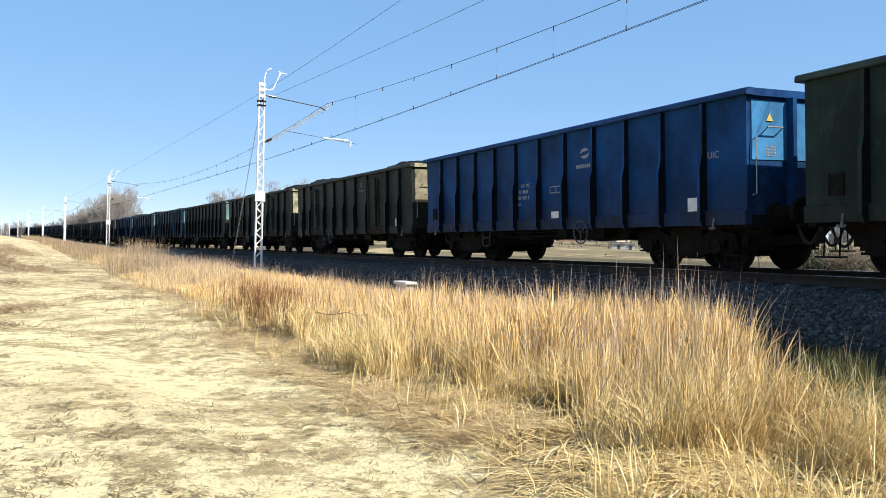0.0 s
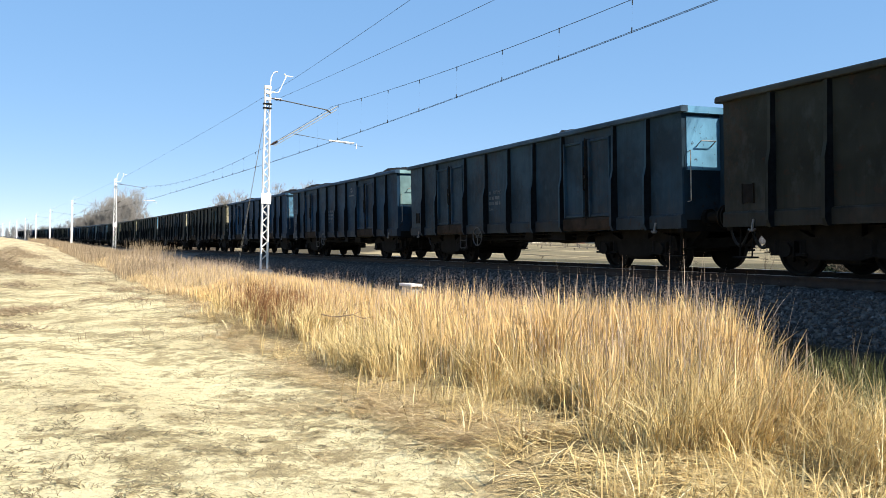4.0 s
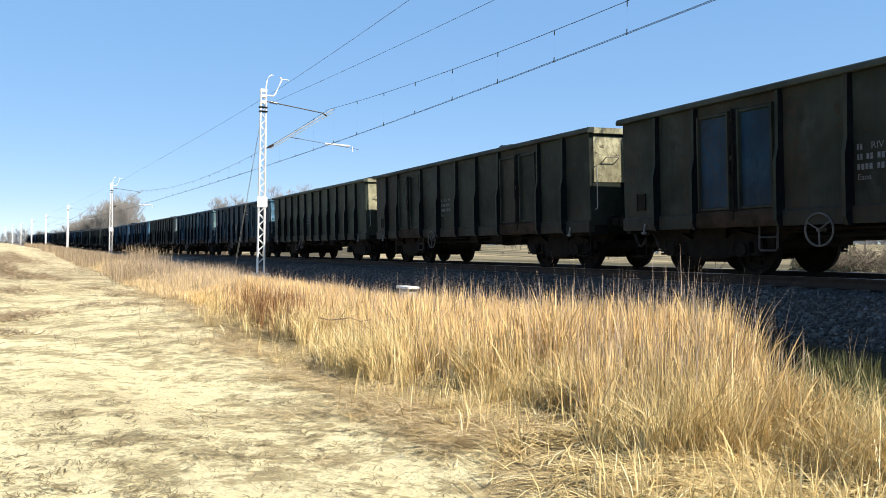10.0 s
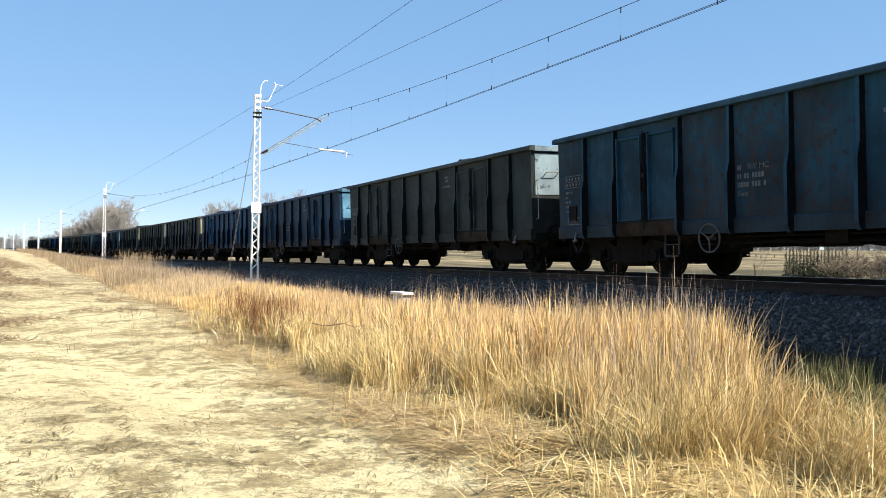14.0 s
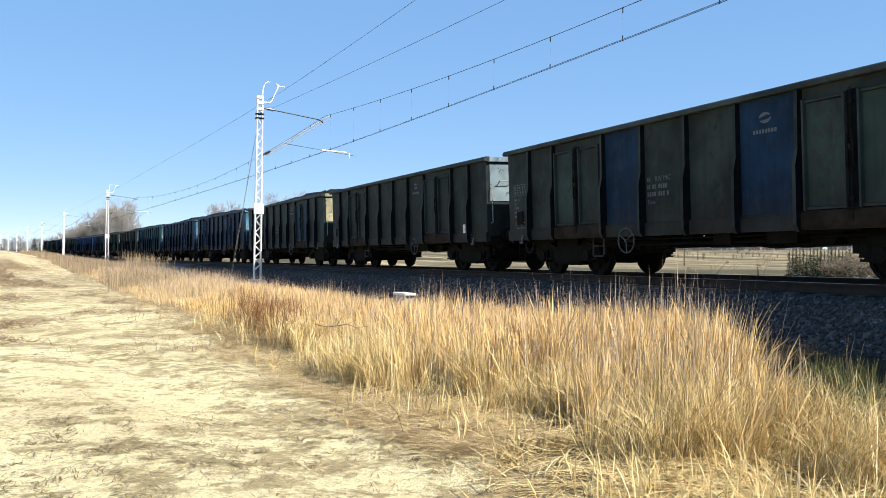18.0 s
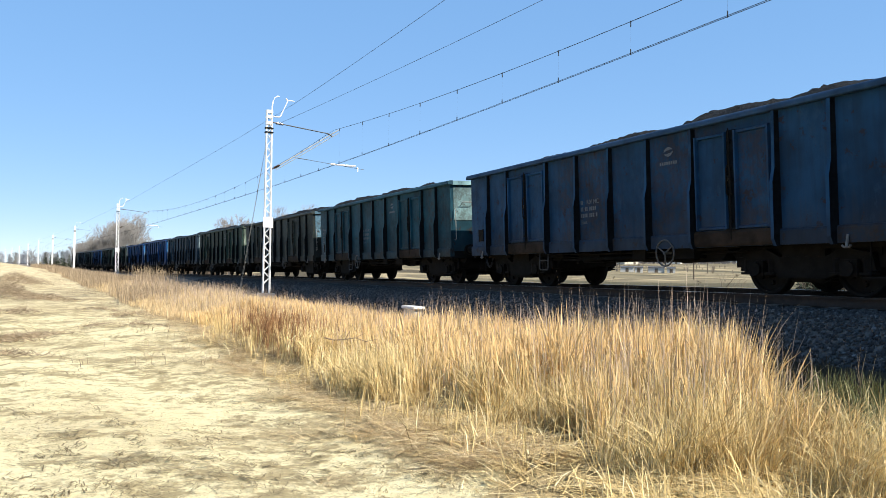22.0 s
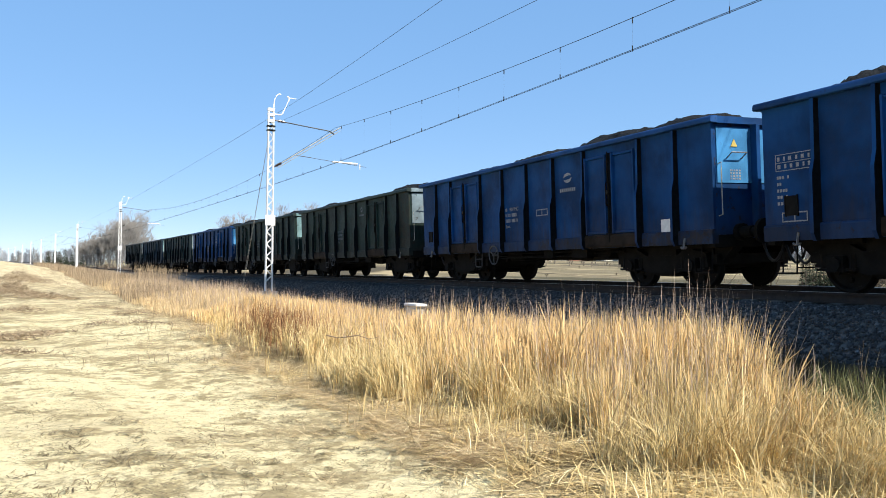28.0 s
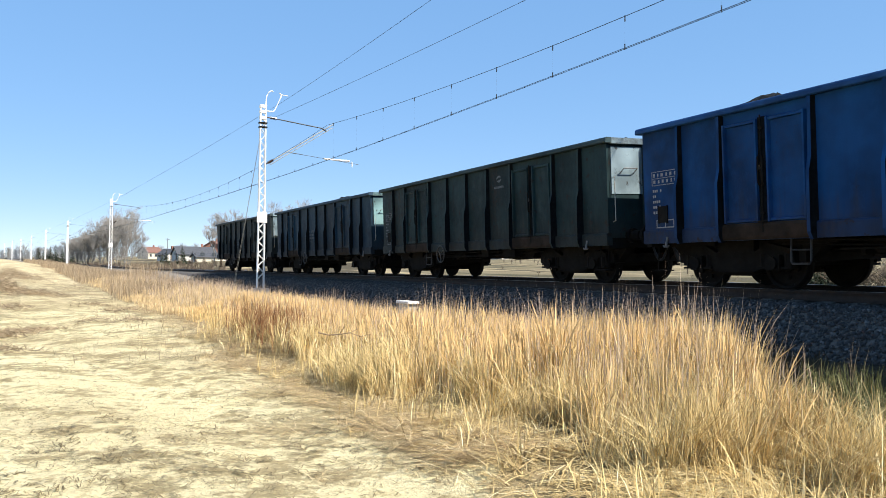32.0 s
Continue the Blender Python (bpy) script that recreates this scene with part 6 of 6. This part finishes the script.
grass("soil_litter", 26000, -5.2, -3.2, 3.2, 14, lambda l, s: (1 - 0.8 * stand(l, s)) * clump(l, s), lambda l, s: 0.12 + 0.14 * value_noise(l, s, 97, 0.5), 0.007, lambda l, s: 0.9 + 0 * l, SOIL_WEED,
      "dark dead weeds on bare soil below the ballast", 98, 1.0, lie=0.5)
for az, r in ((51.6, 8.6), (50.7, 9.2), (52.6, 8.9), (49.4, 9.8)):
    a0, s0 = from_eye(az, r)
    grass("weed_tuft", 90, a0 - 0.14, a0 + 0.14, s0 - 0.14, s0 + 0.14, lambda l, s: 1 + 0 * l, lambda l, s: 0.42 + 0 * l, 0.009, lambda l, s: 0.5 + 0 * l, GREEN,
          "green weed tuft on dark soil beside the ballast", int(az * 10), 1.0)


for az, r in ((48.6, 9.1), (48.0, 9.3), (49.1, 8.9)):
    a0, s0 = from_eye(az, r)
    grass("plumed_stalk", 4, a0 - 0.07, a0 + 0.07, s0 - 0.07, s0 + 0.07, lambda l, s: 1 + 0 * l, lambda l, s: 0.58 + 0 * l, 0.0065, lambda l, s: 0.22 + 0 * l, STALK,
          "lone plumed dry stalks at the end of the stand", int(az * 10) + 3, 1.0, True)
a0, s0 = from_eye(51.7, 8.7)
grass("branching_weed", 12, a0 - 0.08, a0 + 0.08, s0 - 0.08, s0 + 0.08, lambda l, s: 1 + 0 * l, lambda l, s: 0.66 + 0 * l, 0.007, lambda l, s: 0.45 + 0 * l, SCRUB,
      "thin branching dead weed above a green tuft", 531, 1.0)


def dead_patch(lat, s):
    """Where stalks lie on the road: in ragged patches, fewer in the wheel tracks."""
    return np.clip(2.4 * value_noise(lat, s, 31, 1.5) * value_noise(lat, s, 32, 0.4) - 0.15, 0, 1)


grass("road_litter", 110000, -17.5, -8.9, 2.4, 30, lambda l, s: 0.10 + 0.6 * dead_patch(l, s), lambda l, s: 0.045 + 0.06 * value_noise(l, s, 30, 0.07) + 0.003 * s, 0.0040, lambda l, s: 1.0 + 0 * l, TWIG,
      "broken dead stalks scattered on the sandy road", 33, 1.6, False, None, "litter", 1.0)


def brushwood_heap(azimuth, dist, wide, deep, high, count, seed):
    """A tangle of dead weeds and twigs: thin stems at all angles inside a low mound with two or three humps."""
    rng = np.random.default_rng(seed)
    lat0, s0 = from_eye(azimuth, dist)
    u, v = rng.normal(0, 0.42, count), rng.normal(0, 0.42, count)
    crown = np.exp(-1.6 * (u * u + v * v)) * (0.45 + 0.75 * value_noise(u + 5, v + 5, seed, 0.45))
    lat, s = lat0 + wide * u, s0 + deep * v
    x, y, th, _ = line_at(s)
    base = np.stack([x + lat * np.cos(th), y + lat * np.sin(th), ground_z(lat, s) + high * crown * rng.random(count) ** 0.6 + 0.01], -1)
    turn, tilt = rng.uniform(0, 2 * np.pi, count), np.abs(rng.normal(0, 0.38, count))
    way = np.stack([np.cos(turn) * np.cos(tilt), np.sin(turn) * np.cos(tilt), np.sin(tilt)], -1)
    long = rng.uniform(0.10, 0.34, count) * (0.6 + 0.8 * high)
    side = np.cross(way, rng.normal(0, 1, (count, 3)))
    side *= (rng.uniform(0.002, 0.005, count) * (1 + dist / 40.0) / np.linalg.norm(side, axis=1))[:, None]
    mid = base + way * (long * 0.55)[:, None]
    tip = mid + (way + rng.normal(0, 0.35, (count, 3))) * (long * 0.45)[:, None]
    V = np.stack([base - side, base + side, mid + side * 0.8, mid - side * 0.8, tip], 1).reshape(-1, 3)
    b = np.arange(count)[:, None] * 5
    F = (b + np.array([[0, 1, 2, 3, 3, 2, 4]])).ravel()
    me = raw_mesh("brushwood_heap", V, F, SCRUB, np.tile([4, 3], count))
    tagged(new("brushwood_heap", me), "tangled heap of grey-brown dead weeds beside the cart road", "brushwood", "heaps along the road", "stuff")


for i, h in enumerate(((-4.8, 46, 1.3, 2.4, 0.70, 2300), (-3.5, 42, 0.8, 1.4, 0.38, 700), (-2.6, 43, 0.8, 1.0, 0.30, 520), (-1.6, 40, 0.7, 0.9, 0.20, 260),
                       (-4.7, 19.0, 0.9, 0.8, 0.20, 800), (-3.1, 19.6, 0.7, 0.4, 0.14, 240), (-4.7, 15.2, 0.6, 0.5, 0.12, 260), (-4.4, 64, 2.2, 6.0, 0.8, 2600),
                       (0.6, 32, 0.8, 0.7, 0.14, 200), (-4.4, 29, 0.8, 0.8, 0.22, 420), (1.8, 27, 0.7, 0.5, 0.12, 180), (3.0, 21, 0.6, 0.4, 0.09, 160), (0.2, 22, 0.5, 0.4, 0.09, 140))):
    brushwood_heap(*h, 300 + i)
grass("tall_dead_weeds", 2600, -6.2, -3.4, 55, 76, lambda l, s: np.exp(-((l + 4.5) / 0.9) ** 2 - ((s - 65) / 6.0) ** 2), lambda l, s: 1.75 + 0 * l, 0.007, lambda l, s: 0.22 + 0 * l, SCRUB,
      "tall brown dead weeds beside the ballast", 93, 1.0)
grass("road_mats", 210000, -18, -8.8, 3.0, 60, lambda l, s: smooth(0.48, 0.66, value_noise(l, s, 61, 0.14)) * smooth(0.36, 0.70, value_noise(l, s, 62, 0.9) + 0.005 * s), lambda l, s: 0.080 + 0.002 * s, 0.0075, lambda l, s: 1.3 + 0 * l, MATTED,
      "low matted olive-brown dead grass in the sand", 63, 1.7, lie=1.0)
grass("road_tufts", 60000, -19, -9.4, 12, 60, lambda l, s: np.clip(3.2 * value_noise(l, s, 35, 1.7) - 1.75, 0, 1) * clump(l, s), lambda l, s: 0.10 + 0 * l, 0.006, lambda l, s: 0.8 + 0 * l, MATTED,
      "low tufts of trodden dry grass on the road", 34, 1.4, lie=1.0)
grass("verge_grass", 22000, -34, -15.5, 26, 110, lambda l, s: np.clip(2.2 * value_noise(l, s, 37, 3.0) - 0.9, 0, 1), lambda l, s: 0.25 + 0 * l, 0.010, lambda l, s: 0.8 + 0 * l, MATTED,
      "patchy dry grass beyond the road", 36, 1.3, lie=0.85)
grass("far_verge_grass", 19000, 3.2, 30, 6, 160, lambda l, s: 0.3 + 0.7 * value_noise(l, s, 38, 2.0), lambda l, s: 0.32 * (0.3 + value_noise(l, s, 40, 5.0)) + 0 * l, 0.012, lambda l, s: 0.5 + 0 * l, SCRUB,
      "dry grass on the far side of the track", 39, 1.3)


def stick(lat, s, length, turn, lift, radius, seed):
    rng = random.Random(seed)
    at = ground_at(lat, s) + Vector((0, 0, lift))
    ob = thing("broken_branch", "broken dry branch lying in grass", "branch", at=Matrix.Translation(at) @ Matrix.Rotation(radians(turn), 4, "Z"))
    bm = bmesh.new()
    pts = [(length * (i / 5 - 0.5), rng.uniform(-0.04, 0.04), rng.uniform(-0.035, 0.035)) for i in range(6)]
    tube(bm, pts, radius, 6, radius * 0.4)
    part("stem", bm, DRY_WOOD, ob)
    bm = bmesh.new()
    tube(bm, [pts[3], (pts[3][0] + length * 0.16, length * 0.12, length * 0.10)], radius * 0.5, 5, radius * 0.2)
    tube(bm, [pts[2], (pts[2][0] + length * 0.10, -length * 0.08, length * 0.16)], radius * 0.5, 5, radius * 0.2)
    part("fork", bm, DRY_WOOD, ob)


stick(-8.0, 11.8, 0.8, -20, 0.42, 0.013, 1)
for i, (l, s, ln, tr) in enumerate(((-13.1, 13.4, 0.9, 20), (-13.4, 13.0, 0.6, -35), (-13.6, 17.5, 1.1, 10), (-13.0, 19.5, 0.8, 40))):
    stick(l, s, ln, tr, 0.03, 0.010, 10 + i)

# brown scrub along the rise beside the track, and rough ground beyond the road
grass("verge_fringe", 42000, -12.5, -8.2, 13, 120, lambda l, s: smooth(-12.4, -9.0, l + 3.0 * (value_noise(l, s, 85, 2.2) - 0.5)) * (0.2 + 0.8 * clump(l, s)), lambda l, s: 0.16 + 0 * l, 0.006, lambda l, s: 1.2 + 0 * l, SCRUB,
      "low brown dead grass along the edge of the road", 86, 1.3, lie=0.75)
grass("rise_scrub", 36000, -9.4, -3.3, 38, 190, lambda l, s: np.clip(1.8 * value_noise(l, s, 41, 5.0) - 0.35, 0, 1), lambda l, s: 0.95 + 0 * l, 0.009, lambda l, s: 0.35 + 0 * l, SCRUB,
      "brown dry scrub on the rise beside the track", 42, 1.2)
grass("rough_verge", 14000, -18.5, -12.8, 9.5, 40, lambda l, s: np.clip(3.2 * value_noise(l, s, 44, 2.6) - 1.7, 0, 1), lambda l, s: 0.11 + 0 * l, 0.006, lambda l, s: 0.9 + 0 * l, MATTED,
      "dark matted dead grass beyond the road", 45, 1.2, lie=1.0)
grass("crest_tufts", 60000, -26, -9.2, 12, 175, lambda l, s: np.clip(2.4 * value_noise(l, s, 47, 3.4) * value_noise(l, s, 48, 1.1) - 0.25, 0, 1) * smooth(12, 45, s), lambda l, s: 0.16 + 0 * l, 0.009, lambda l, s: 0.8 + 0 * l, MATTED,
      "patchy dead grass on the rising cart road", 49, 1.25, lie=1.0)


motions()
